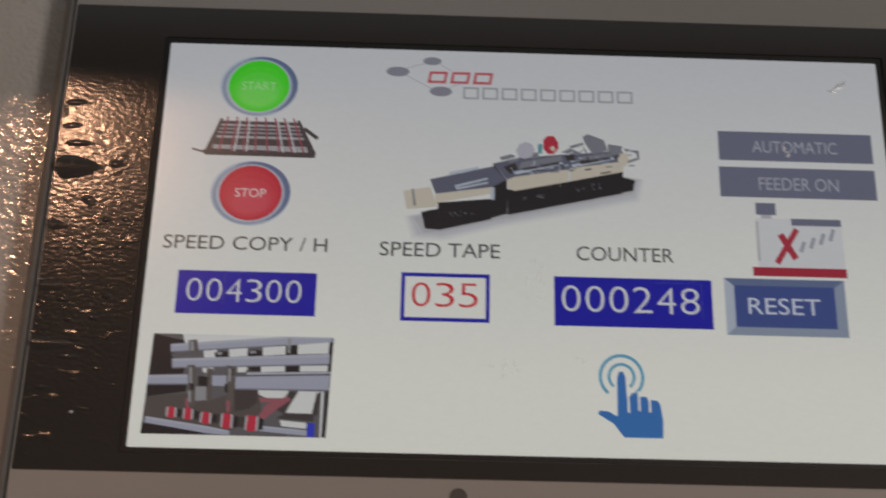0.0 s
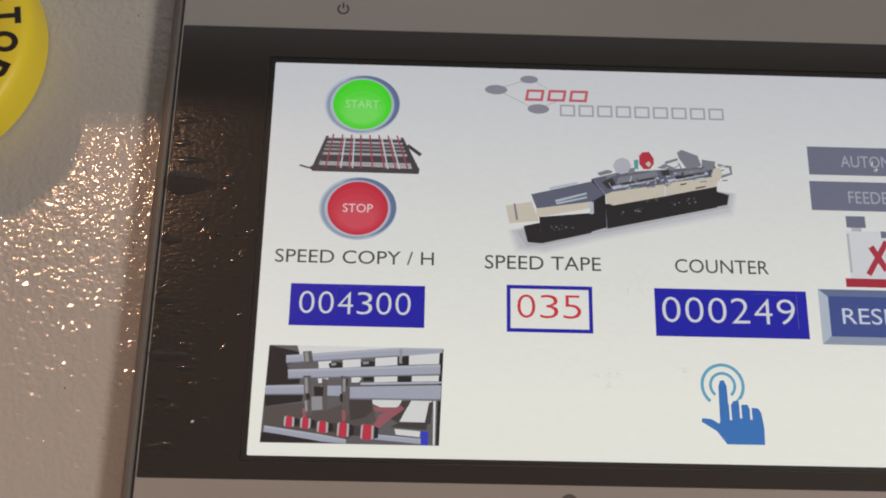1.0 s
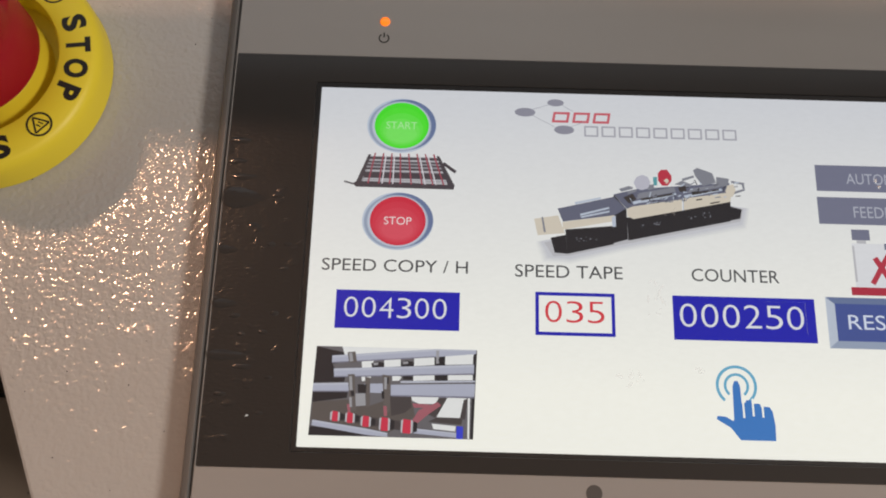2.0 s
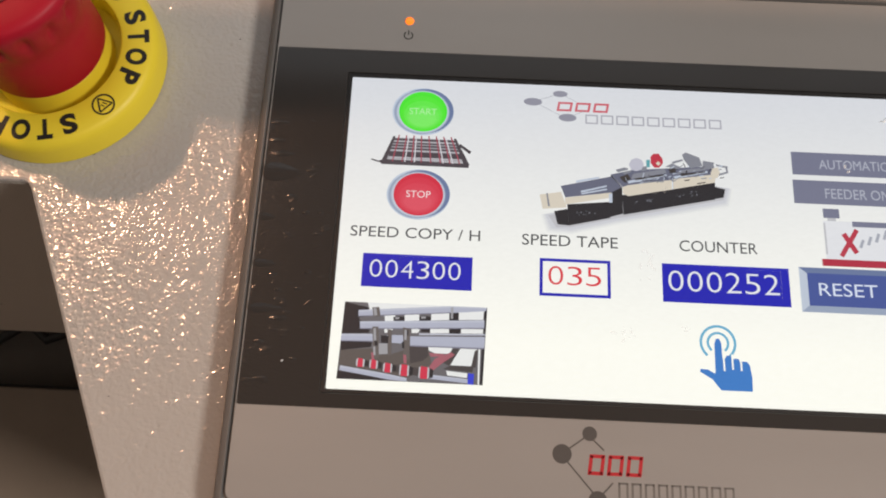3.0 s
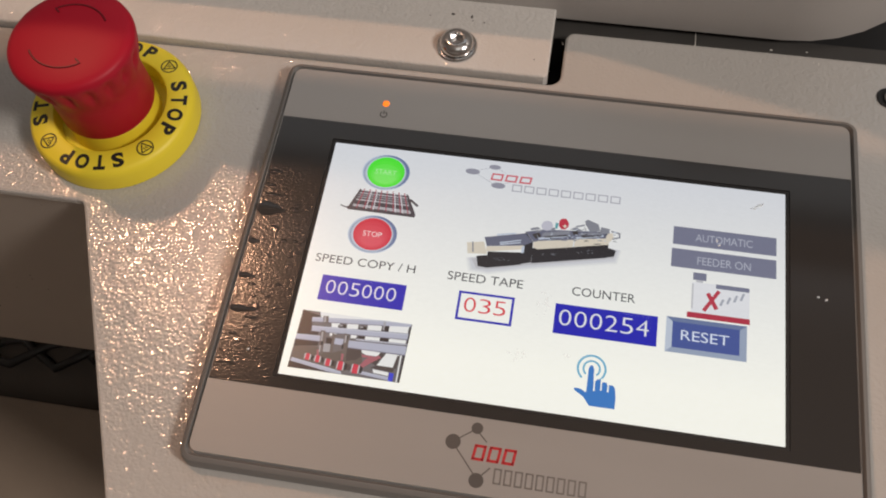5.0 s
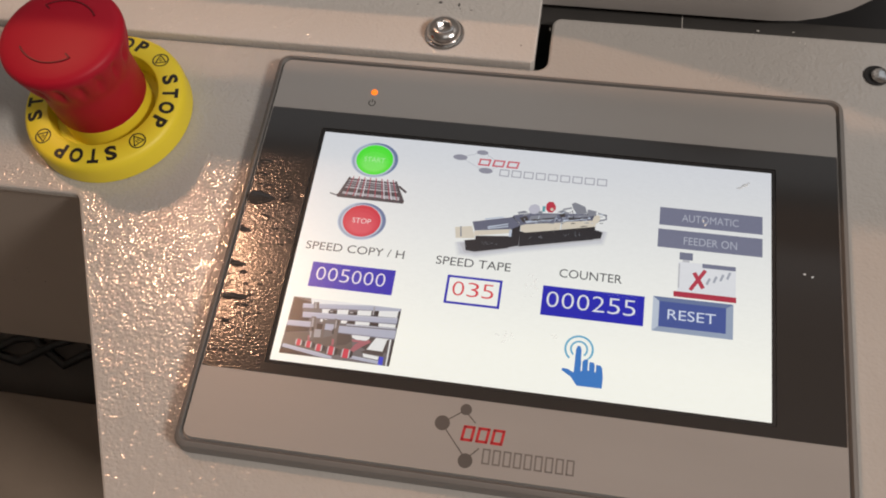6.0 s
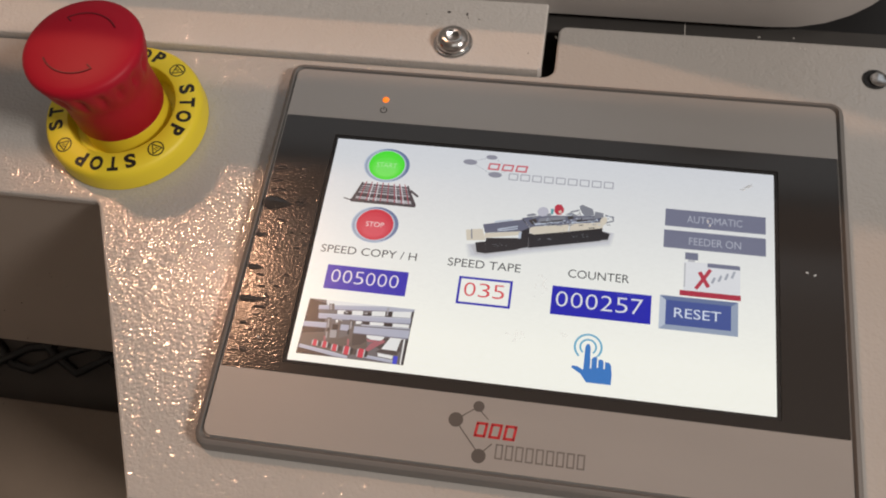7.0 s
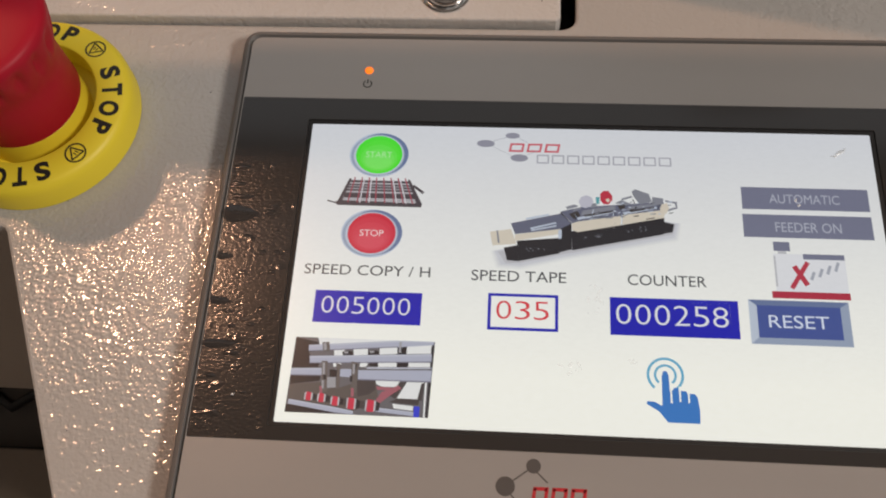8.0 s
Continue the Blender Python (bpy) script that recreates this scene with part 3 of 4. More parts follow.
def pieces(bm):
    """The separate patches of a flat mesh, each as a mesh of its own."""
    seen, out = set(), []
    bm.faces.ensure_lookup_table()
    for f in bm.faces:
        if f.index in seen:
            continue
        stack, group = [f], []
        seen.add(f.index)
        while stack:
            g = stack.pop()
            group.append(g)
            for e in g.edges:
                for h in e.link_faces:
                    if h.index not in seen:
                        seen.add(h.index)
                        stack.append(h)
        one, made = bmesh.new(), {}
        for g in group:
            one.faces.new([made.setdefault(v, one.verts.new(v.co)) if v not in made else made[v] for v in g.verts])
        for v in [v for v in one.verts if not v.link_faces]:
            one.verts.remove(v)
        out.append(one)
    bm.free()
    return out


def each(name, bm, material, parent, label=""):
    """Every patch as an object of its own, the label on the first."""
    bm.faces.index_update()
    for k, one in enumerate(pieces(bm)):
        part(name, one, material, parent, label if k == 0 else "")


def shown(name, bm, material, label=""):
    if name in ("picture_patch", "photo_patch", "page_mark", "page_mark_bar", "touch_ring", "figure", "button_rim", "feeder_picture", "red_cross_mark", "smudge"):
        return each(name, bm, material, display, label)
    return part(name, bm, material, display, label)


def ring_flat(cx, cy, r0, r1, z, bm=None, n=48, a0=0, a1=360):
    bm = bm or bmesh.new()
    a, b = ([bm.verts.new((*p, z)) for p in circle(cx, cy, r, n, None, a0, a1)] for r in (r1, r0))
    for i in range(n if a1 - a0 >= 360 else n - 1):
        j = (i + 1) % n
        bm.faces.new((a[i], a[j], b[j], b[i]))
    return bm


def hollow(boxes, w, z):
    """Plain box frames of stroke w; the last number of a box leans its top."""
    bm = bmesh.new()
    for x0, y0, x1, y1, lean in boxes:
        outer = rounded(x0, y0, x1, y1, min(x1 - x0, y1 - y0) * 0.05, 2)
        a, b = ([bm.verts.new((x + lean * (y - y0) / (y1 - y0), y, z)) for x, y in q] for q in (outer, inset(outer, w)))
        for i in range(len(a)):
            j = (i + 1) % len(a)
            bm.faces.new((a[i], a[j], b[j], b[i]))
    return bm


# maker's mark below the screen, as plain shapes
bm = flat([circle(-19.6, -56.0, 2.3, 28), circle(-13.0, -51.0, 1.75, 28), circle(-11.2, -66.4, 2.2, 28), stroke(-18.6, -55.2, -13.6, -51.5, 0.35), stroke(-19.0, -57.0, -11.8, -65.2, 0.35), stroke(-12.6, -52.0, -9.6, -54.8, 0.35), stroke(-10.2, -65.0, -7.6, -62.2, 0.35)], UP + 0.54)
each("maker_mark", bm, GREY_INK, film, "printed grey dots joined by lines")
bm = hollow([(-13.6 + 4.5 * k, -60.6, -9.9 + 4.5 * k, -55.8, 0.6) for k in range(3)], 0.85, UP + 0.54)
each("maker_mark_bar", bm, RED_INK, film, "short red printed shapes")
bm = hollow([(-6.4 + 3.1 * k, -66.7, -4.0 + 3.1 * k, -62.0, 0.0) for k in range(9)], 0.5, UP + 0.54)
each("maker_mark_bar", bm, surface("pale_grey_printed_ink", (0.17, 0.163, 0.157), 0.45), film, "row of grey printed bars")


L1, L2, L3, L4, L5, L6 = (UP + 0.02 * k for k in (1, 2, 3, 4, 5, 6))
for cx, cy, word, fill, shine, w in ((-57.2, 33.3, "START", GREEN_L, GREENS, 3.7), (-57.2, 9.1, "STOP", CRIMSON_L, CRIMSONS, 3.2)):
    name = "start_button" if word == "START" else "stop_button"
    shown(name, flat([circle(cx, cy, 8.3, 56, 7.1)], L1), HALO_L, "round lit " + ("green" if word == "START" else "red") + " button in a blue-grey rim")
    shown("button_rim", flat([circle(cx + 0.5, cy + 0.2, 7.7, 56, 6.7)], L2), RIM2_L)
    shown("button_rim", flat([circle(cx - 0.35, cy - 0.15, 7.5, 56, 6.6)], L2 + 0.008), RIM_L)
    shown("button_rim", flat([circle(cx - 0.1, cy - 0.1, 7.0, 56, 6.3)], L3), PALE_L)
    shown("button_face", flat([circle(cx, cy, 6.5, 56, 6.0)], L4), fill)
    for k in range(4):
        shown("button_shine", flat([circle(cx, cy - 0.5 - 0.55 * k, 5.9 - 0.75 * k, 48, 5.2 - 0.95 * k)], L5 + 0.003 * k), shine[k])
    shown("button_word", writing(word, cx - w, cy - 0.95, cx + w, cy + 0.95, L6), lit("lit_word_" + word.lower(), (0.42, 0.86, 0.36) if word == "START" else (0.86, 0.72, 0.72)), "pale word " + word)


def digits(body, x0, y0, x1, y1, z, skip=(), cells=6):
    """One figure to a cell; those in skip are left to the turning wheels."""
    step = (x1 - x0) / cells
    return [figure(bmesh.new(), ch, x0 + step * (k + 0.5), (y0 + y1) / 2, step, y1 - y0, z) for k, ch in enumerate(body) if k not in skip]


def shown_figures(meshes, material, label):
    for bm in meshes:
        part("figure", bm, material, display, label)


def figure(bm, ch, cx, cy, step, high, z, place=None):
    if ch == "1":
        # a one with a flag and a foot
        for q in (rect(cx - 0.05 * step, cy - high / 2, cx + 0.09 * step, cy + high / 2), rect(cx - 0.26 * step, cy - high / 2, cx - 0.05 * step, cy - high * 0.39),
                  rect(cx + 0.09 * step, cy - high / 2, cx + 0.3 * step, cy - high * 0.39), rect(cx - 0.25 * step, cy + high * 0.27, cx - 0.05 * step, cy + high * 0.37)):
            bm.faces.new([bm.verts.new((place or Matrix()) @ Vector((x, y, z))) for x, y in q])
        return bm
    w = step * 0.79
    return writing(ch, cx - w / 2, cy - high / 2, cx + w / 2, cy + high / 2, z, -0.012, 1.0, bm, place)


def caption(body, x0, y0, x1, y1, material=TEXT_L, z=L1):
    return shown("caption", writing(body, x0, y0, x1, y1, z), material, "lit caption " + body)


caption("SPEED COPY / H", -74.1, -3.2, -40.7, -0.3)
caption("SPEED TAPE", -29.9, -3.6, -5.3, -0.6)
caption("COUNTER", 10.5, -3.5, 30.5, -0.5)

S_X0, S_X1 = -68.9, -44.9
C_X0, C_X1 = 6.8, 35.9
shown("speed_field", pierced(-70.4, -16.6, -42.4, -7.7, L1, [HOLES["speed_4"], HOLES["speed_3"]]), BLUE_L, "deep blue field with a white six-figure speed")
shown_figures(digits("004300", S_X0, -14.0, S_X1, -9.3, L2, (2, 3)), DIGIT_L, "white lit figure")
shown("counter_field", pierced(5.8, -17.2, 38.0, -7.0, L1, [HOLES["count_2"], HOLES["count_1"]]), BLUE_L, "deep blue field with a white six-figure counter")
shown_figures(digits("000248", C_X0, -14.2, C_X1, -8.8, L2, (4, 5)), DIGIT_L, "white lit figure")
shown("tape_field", flat([rect(-25.3, -17.0, -7.3, -7.0)], L1), BLUE_L, "white field framed in blue")
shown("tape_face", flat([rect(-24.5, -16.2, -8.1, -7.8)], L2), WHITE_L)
shown_figures(digits("035", -23.6, -14.0, -9.2, -9.0, L3, (), 3), REDTXT_L, "red lit figure")

# the figures that change turn on ten-sided wheels behind the screen
def figure_wheel(hole, first, step, high, cy):
    x0, y0, x1, y1 = hole
    cx, my = (x0 + x1) / 2, (y0 + y1) / 2
    tall = y1 - y0
    apothem = tall / 2 / math.tan(math.pi / 10)
    bm = bmesh.new()
    half = (x1 - x0) / 2
    edge = [(apothem / math.cos(math.pi / 10)) * math.cos(radians(18 + 36 * k)) for k in range(10)]
    rise = [(apothem / math.cos(math.pi / 10)) * math.sin(radians(18 + 36 * k)) for k in range(10)]
    loft(bm, [[(-half, a, b) for a, b in zip(rise, edge)], [(half, a, b) for a, b in zip(rise, edge)]])
    wheel = part("figure_wheel", bm, BLUE_L, panel, "turning blue wheel of white figures", at=(cx, my, UP - 0.12 - apothem))
    for k in range(10):
        part("figure", figure(bmesh.new(), str(k), first - cx, cy - my, step, high, apothem + 0.03, pose(0, 0, 0, 36 * k)), DIGIT_L, wheel)
    return wheel, (cx * 0.001, my * 0.001, (UP - 0.12 - apothem) * 0.001)


s_step, c_step = (S_X1 - S_X0) / 6, (C_X1 - C_X0) / 6

wheels = {}
for key, k, X0, step, high, cy in (("speed_4", 2, S_X0, s_step, 4.7, -11.65), ("speed_3", 3, S_X0, s_step, 4.7, -11.65), ("count_2", 4, C_X0, c_step, 5.4, -11.5), ("count_1", 5, C_X0, c_step, 5.4, -11.5)):
    wheels[key] = figure_wheel(HOLES[key], X0 + step * (k + 0.5), step, high, cy)

# reset button and the two grey buttons
shown("reset_button", flat([rect(40.6, -18.2, 65.4, -6.4)], L1), PALE_L, "blue framed button with the word RESET")
shown("button_rim", flat([[(40.6, -18.2), (65.4, -18.2), (63.2, -16.4), (42.6, -16.4)], [(65.4, -18.2), (65.4, -6.4), (63.2, -8.0), (63.2, -16.4)]], L2), RIM_L)
shown("button_rim", flat([[(40.6, -6.4), (42.6, -8.0), (63.2, -8.0), (65.4, -6.4)]], L2), RIM2_L)
shown("button_face", flat([rect(42.6, -16.5, 63.2, -7.9)], L3), BUTTON_L)
shown("button_word", writing("RESET", 45.3, -13.8, 60.1, -10.4, L4), lit("lit_word_reset", (0.66, 0.72, 0.86)), "pale word RESET")
shown("automatic_button", flat([rect(41.2, 19.4, 74.2, 26.0)], L1), SLATE_L, "slate grey button with the word AUTOMATIC")
shown("button_word", writing("AUTOMATIC", 48.4, 21.3, 66.6, 24.0, L2), lit("lit_word_pale", (0.42, 0.44, 0.52)), "pale word AUTOMATIC")
shown("feeder_button", flat([rect(41.0, 11.2, 74.2, 17.9)], L1), SLATE_L, "slate grey button with the words FEEDER ON")
shown("button_word", writing("FEEDER ON", 49.3, 12.9, 66.2, 15.7, L2), lit("lit_word_pale_too", (0.42, 0.44, 0.52)), "pale words FEEDER ON")

# glue unit picture: tank, bar, base and a red cross mark
shown("glue_unit_picture", flat([rect(48.0, -4.0, 66.0, 6.6)], L1), lit("lit_off_white", (0.74, 0.75, 0.78)), "small picture of a white glue unit with a red base")
shown("picture_patch", flat([rect(48.2, 7.4, 52.4, 10.0), rect(55.5, 5.2, 65.9, 6.7)], L2), SLATE_L)
shown("picture_patch", flat([rect(49.2, 6.6, 51.4, 7.4), rect(48.0, -2.6, 48.5, 6.0)], L2), SHADE_L)
shown("picture_patch", flat([rect(46.8, -5.8, 66.2, -3.9)], L2), lit("lit_dark_red", (0.42, 0.02, 0.05)))
shown("red_cross_mark", flat([stroke(51.9, -3.0, 56.5, 4.4, 1.2), stroke(53.0, 3.2, 55.9, -2.0, 1.35)], L3), lit("lit_brick_red", (0.46, 0.03, 0.06)), "red cross of two slanted bars")
for k in range(4):
    shown("picture_bar", flat([stroke(57.0 + 2.1 * k, -0.5 + 0.85 * k, 57.9 + 2.1 * k, 1.7 + 0.95 * k, 0.75)], L3), lit("lit_grey_blue", (0.36, 0.38, 0.44)))

# touch symbol: two rings over a blue pointing shape
bm = ring_flat(19.0, -27.2, 3.9, 4.55, L1, None, 40, -50, 230)
ring_flat(19.0, -27.2, 2.2, 2.8, L1, bm, 32, -50, 230)
shown("touch_ring", bm, CYAN_L, "light blue ring")
point = [(18.1, -27.4), (18.5, -26.2), (19.3, -26.1), (19.8, -27.3), (19.9, -31.0), (20.3, -30.9), (20.6, -30.3), (21.6, -30.3), (21.9, -31.4), (22.4, -31.0), (23.5, -31.0), (23.9, -32.0), (24.4, -31.6), (25.6, -31.7), (26.2, -32.6), (26.6, -35.6), (26.5, -39.0), (19.2, -39.0), (17.2, -36.4), (14.2, -34.6), (14.4, -33.9), (16.2, -34.0), (17.8, -34.9), (18.0, -34.6)]
shown("touch_symbol", flat([[(x + 0.35 * (x > 20), y) for x, y in point]], L2), ICON_L, "blue touch symbol")
for x, y in ((20.25, -34.2), (22.35, -33.8), (24.45, -34.0)):
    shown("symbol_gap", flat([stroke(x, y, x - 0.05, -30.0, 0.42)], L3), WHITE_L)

# maker's mark on the page
bm = flat([circle(-27.6, 37.7, 2.5, 28, 1.15), circle(-20.2, 40.4, 2.0, 28, 0.95), circle(-18.2, 33.3, 2.4, 28, 1.15)], L1)
flat([stroke(-26.0, 38.4, -21.4, 40.0, 0.1), stroke(-26.0, 37.0, -20.0, 33.8, 0.1), stroke(-16.8, 34.0, -13.4, 35.6, 0.1), stroke(-18.6, 39.8, -16.0, 38.2, 0.1)], L1, bm)
shown("page_mark", bm, lit("lit_mark_grey", (0.27, 0.27, 0.33)), "grey dots joined by thin lines")
bm = hollow([(-21.2 + 4.9 * k, 35.2, -17.2 + 4.9 * k, 38.0, 0.5) for k in range(3)], 0.62, L1)
shown("page_mark_bar", bm, lit("lit_mark_red", (0.58, 0.12, 0.15)), "short red shapes")
bm = hollow([(-13.4 + 4.15 * k, 31.7, -10.0 + 4.15 * k, 34.5, 0.0) for k in range(9)], 0.42, L1)
shown("page_mark_bar", bm, lit("lit_mark_pale", (0.4, 0.4, 0.45)), "row of pale grey bars")

# feeder picture between the buttons: a dark grid seen in perspective
base = [(-67.0, 17.6), (-44.6, 17.4), (-44.2, 18.6), (-48.2, 25.4), (-64.6, 25.6), (-68.0, 18.8)]
GRID_L = lit("lit_grid_dark", (0.055, 0.048, 0.06))
shown("feeder_picture", flat([[(-68.2, 18.2), (-67.4, 17.3), (-44.4, 17.2), (-44.2, 18.4), (-67.0, 18.8)], [(-67.4, 18.6), (-64.8, 25.6), (-64.2, 25.6), (-66.2, 18.6)], [(-44.2, 18.2), (-48.0, 25.6), (-48.6, 25.6), (-45.8, 18.2)], stroke(-70.2, 18.6, -68.0, 18.0, 0.4), stroke(-47.0, 23.8, -44.0, 21.6, 0.8)], L2), GRID_L, "small picture of a dark feeder grid with red belts")
shown("picture_patch", flat([[(-66.6, 18.6), (-45.6, 18.6), (-48.4, 25.2), (-64.4, 25.2)]], L1), lit("lit_grid_grey", (0.3, 0.3, 0.33)))
bm = bmesh.new()
for y, w in ((20.4, 1.5), (22.0, 0.5), (22.9, 0.45), (23.7, 0.4), (24.7, 0.6)):
    e = (y - 18.0) / 7.6
    flat([stroke(-66.4 + 2.1 * e, y, -45.2 - 3.0 * e, y, w)], L2, bm)
shown("picture_patch", bm, GRID_L)
bm = bmesh.new()
for y in (18.9, 19.4, 21.5, 24.2):
    e = (y - 18.0) / 7.6
    flat([stroke(-66.0 + 2.1 * e, y, -45.6 - 3.0 * e, y, 0.26)], L3, bm)
shown("picture_patch", bm, SHADE_L)
bm, bm2 = bmesh.new(), bmesh.new()
for k in range(8):
    a, b = -64.6 + 2.55 * k, -63.2 + 1.98 * k
    flat([stroke(a, 18.2, b, 26.0, 0.34)], L4, bm)
    if k in (1, 2, 5, 6):
        flat([stroke(a + 0.75, 18.2, b + 0.6, 25.6, 0.3)], L4, bm2)
shown("picture_patch", bm, lit("lit_belt_red", (0.34, 0.06, 0.09)))
shown("picture_patch", bm2, lit("lit_belt_pale", (0.66, 0.64, 0.68)))

# machine picture: cream and black units in a row, slanting up to the far end
SLATE_DARK = lit("lit_steel_table", (0.12, 0.13, 0.19))
for k in range(4):
    g = 1.6 - 0.4 * k
    shown("picture_shadow", flat([[(-23.6 - g, 5.0), (-22.0 - g, 1.6 - g), (-17.2, 1.4 - g), (-4.9, 4.6 - g), (22.6 + g, 10.8 - g), (23.8 + g, 14.5), (20.2, 15.1), (-5.2, 9.4)]], L1 - 0.012 + 0.003 * k), PAGE_SHADES[k])
shown("machine_picture", flat([[(-23.2, 4.8), (-21.1, 1.5), (-17.2, 1.8), (-4.9, 4.9), (-2.7, 5.3), (22.6, 11.2), (23.5, 14.3), (20.2, 15.1), (-5.2, 9.4)]], L1), SHADE_L, "small picture of a long cream and black machine")
shown("picture_patch", flat([[(-21.7, 6.0), (-18.2, 6.8), (-17.8, 2.2), (-20.8, 2.4)],
    [(20.2, 14.9), (23.1, 14.2), (22.6, 11.9), (19.9, 11.3)],
    [(-18.3, 8.1), (-6.9, 9.3), (-7.1, 4.8), (-17.8, 2.2)],
    [(-6.8, 17.1), (-3.9, 13.6), (-3.8, 6.1), (-7.3, 5.0), (-6.9, 10.7)],
    [(-3.9, 11.4), (9.0, 13.5), (20.6, 16.1), (20.3, 11.2), (-3.7, 5.8)]], L2), NIGHT_L)
shown("picture_patch", flat([[(-20.0, 13.2), (-6.8, 16.5), (-4.0, 13.6), (-6.8, 11.9), (-18.8, 10.0)],
    [(-6.8, 17.1), (-1.4, 18.6), (20.6, 20.8), (20.6, 17.9), (-3.8, 13.6)]], L3), SLATE_DARK)
shown("picture_patch", flat([[(-18.9, 9.9), (-6.8, 11.9), (-6.7, 10.5), (-18.8, 8.0)],
    [(-25.5, 10.5), (-19.9, 11.5), (-18.4, 7.2), (-24.7, 6.5)],
    [(-3.8, 13.6), (-2.4, 14.2), (9.2, 16.3), (9.1, 13.5), (-2.3, 11.1), (-3.7, 11.7)],
    [(9.5, 16.5), (19.5, 18.2), (20.8, 17.3), (20.5, 16.0), (9.4, 13.6)]], L4), CREAM_L)
shown("picture_patch", flat([[(-7.4, 11.4), (-6.5, 11.8), (-6.5, 9.1), (-7.3, 9.0)],
    [(-16.0, 14.9), (-9.9, 16.3), (-9.8, 15.8), (-15.9, 14.3)],
    [(-14.8, 12.0), (-8.0, 13.9), (-7.9, 13.5), (-14.7, 11.5)],
    [(-14.6, 11.4), (-7.9, 13.0), (-7.9, 12.6), (-14.5, 11.0)],
    [(-2.4, 15.4), (7.7, 17.9), (8.0, 17.4), (-2.2, 14.7)],
    [(9.7, 17.3), (18.5, 19.3), (18.9, 18.8), (9.9, 16.6)],
    [(9.4, 16.7), (9.6, 16.7), (9.5, 13.6), (9.3, 13.5)]], L5), PALE_L)
shown("picture_patch", flat([[(-1.5, 16.0), (-0.8, 17.6), (7.5, 19.3), (7.9, 18.2)],
    [(10.4, 17.9), (11.5, 19.1), (18.3, 20.3), (18.5, 19.6)],
    [(-23.8, 11.0), (-23.4, 11.0), (-22.8, 7.3), (-23.3, 7.3)],
    [(12.2, 23.7), (13.2, 24.4), (16.7, 23.1), (17.5, 20.7), (14.3, 19.8), (12.6, 22.3)],
    [(17.6, 22.2), (20.6, 21.8), (20.1, 19.7), (17.5, 19.9)],
    [(9.4, 21.5), (12.2, 22.4), (12.4, 21.9), (9.6, 20.9)],
    [(7.6, 20.0), (9.4, 21.0), (11.6, 20.1), (11.5, 19.5)],
    [(-5.5, 18.5), (-3.2, 19.3), (-2.2, 19.0), (-2.3, 18.6), (-5.0, 17.8)],
    [(-3.6, 17.8), (-1.4, 18.6), (-1.4, 18.0), (-3.4, 17.2)],
    [(21.1, 21.3), (24.2, 20.8), (24.0, 20.3), (21.0, 20.8)],
    [(21.3, 18.5), (24.1, 19.4), (24.1, 18.9), (21.4, 17.9)],
    [(23.4, 20.9), (24.0, 20.9), (24.2, 19.0), (23.8, 18.9)],
    [(0.9, 19.6), (2.7, 19.9), (2.8, 18.7), (1.3, 18.4)]], L5), STEELY_L)
shown("picture_patch", flat([[(-0.6, 16.2), (7.0, 17.8), (7.1, 17.3), (-0.3, 15.7)],
    [(11.5, 18.0), (18.0, 19.2), (18.1, 18.8), (11.7, 17.4)],
    [(15.8, 15.6), (18.1, 16.1), (18.0, 15.8), (15.9, 15.3)],
    [(-4.6, 16.4), (-2.3, 17.4), (-1.5, 16.0), (-3.3, 14.9)],
    [(8.4, 19.3), (10.2, 19.7), (10.4, 18.4), (8.8, 18.1)]], L6), BROWN_L)
shown("picture_patch", flat([[(2.6, 21.7), (3.6, 21.8), (3.5, 19.6), (2.7, 19.6)]], L6 + 0.012), lit("lit_teal", (0.1, 0.34, 0.38)))
shown("picture_patch", flat([[(3.8, 22.7), (4.6, 23.6), (6.0, 23.7), (7.0, 22.2), (7.0, 20.9), (6.0, 19.6), (4.7, 19.6), (3.8, 20.8)]], L6 + 0.012), lit("lit_reel_red", (0.5, 0.03, 0.06)))
shown("picture_patch", flat([[(-1.3, 21.6), (0.1, 22.2), (1.4, 21.7), (2.0, 20.3), (1.3, 18.8), (-0.2, 18.3), (-1.4, 18.7), (-2.0, 20.2)]], L6 + 0.012), lit("lit_reel_grey", (0.5, 0.5, 0.58)))
shown("picture_patch", flat([[(5.1, 20.9), (5.9, 21.5), (6.4, 20.8), (5.8, 20.1)],
    [(20.1, 20.1), (21.5, 20.4), (22.0, 18.9), (21.2, 17.3), (19.9, 17.4), (19.5, 18.6)]], L6 + 0.016), CREAM_L)
rng = random.Random(7)
bm = bmesh.new()
for cx, cy, w in ((-13.0, 6.0, 3.0), (2.1, 10.0, 3.0), (13.4, 12.4, 3.0)):
    for k in range(10):
        x, y, r = cx + rng.uniform(-w, w), cy + rng.uniform(-0.6, 0.6), rng.uniform(0.06, 0.16)
        flat([circle(x, y + 0.12 * (x - cx), r * 1.6, 6, r)], L3, bm)
part("picture_speckle", bm, STEELY_L, display)["kind"] = "stuff"
for tone, count in ((STEELY_L, 34), (PALE_L, 22), (NIGHT_L, 26)):
    bm = bmesh.new()
    for k in range(count):
        x = rng.uniform(-3.0, 22.0)
        y = 14.2 + 0.13 * x + rng.uniform(0.2, 4.4) * (0.55 + 0.45 * (x > 8))
        a, r = rng.choice((0.15, 0.2, 1.3, 2.0, 0.6)), rng.uniform(0.3, 1.5)
        flat([stroke(x, y, x + r * math.cos(a), y + r * math.sin(a), rng.uniform(0.1, 0.3))], L6 + 0.006, bm)
    part("picture_speckle", bm, tone, display)["kind"] = "stuff"

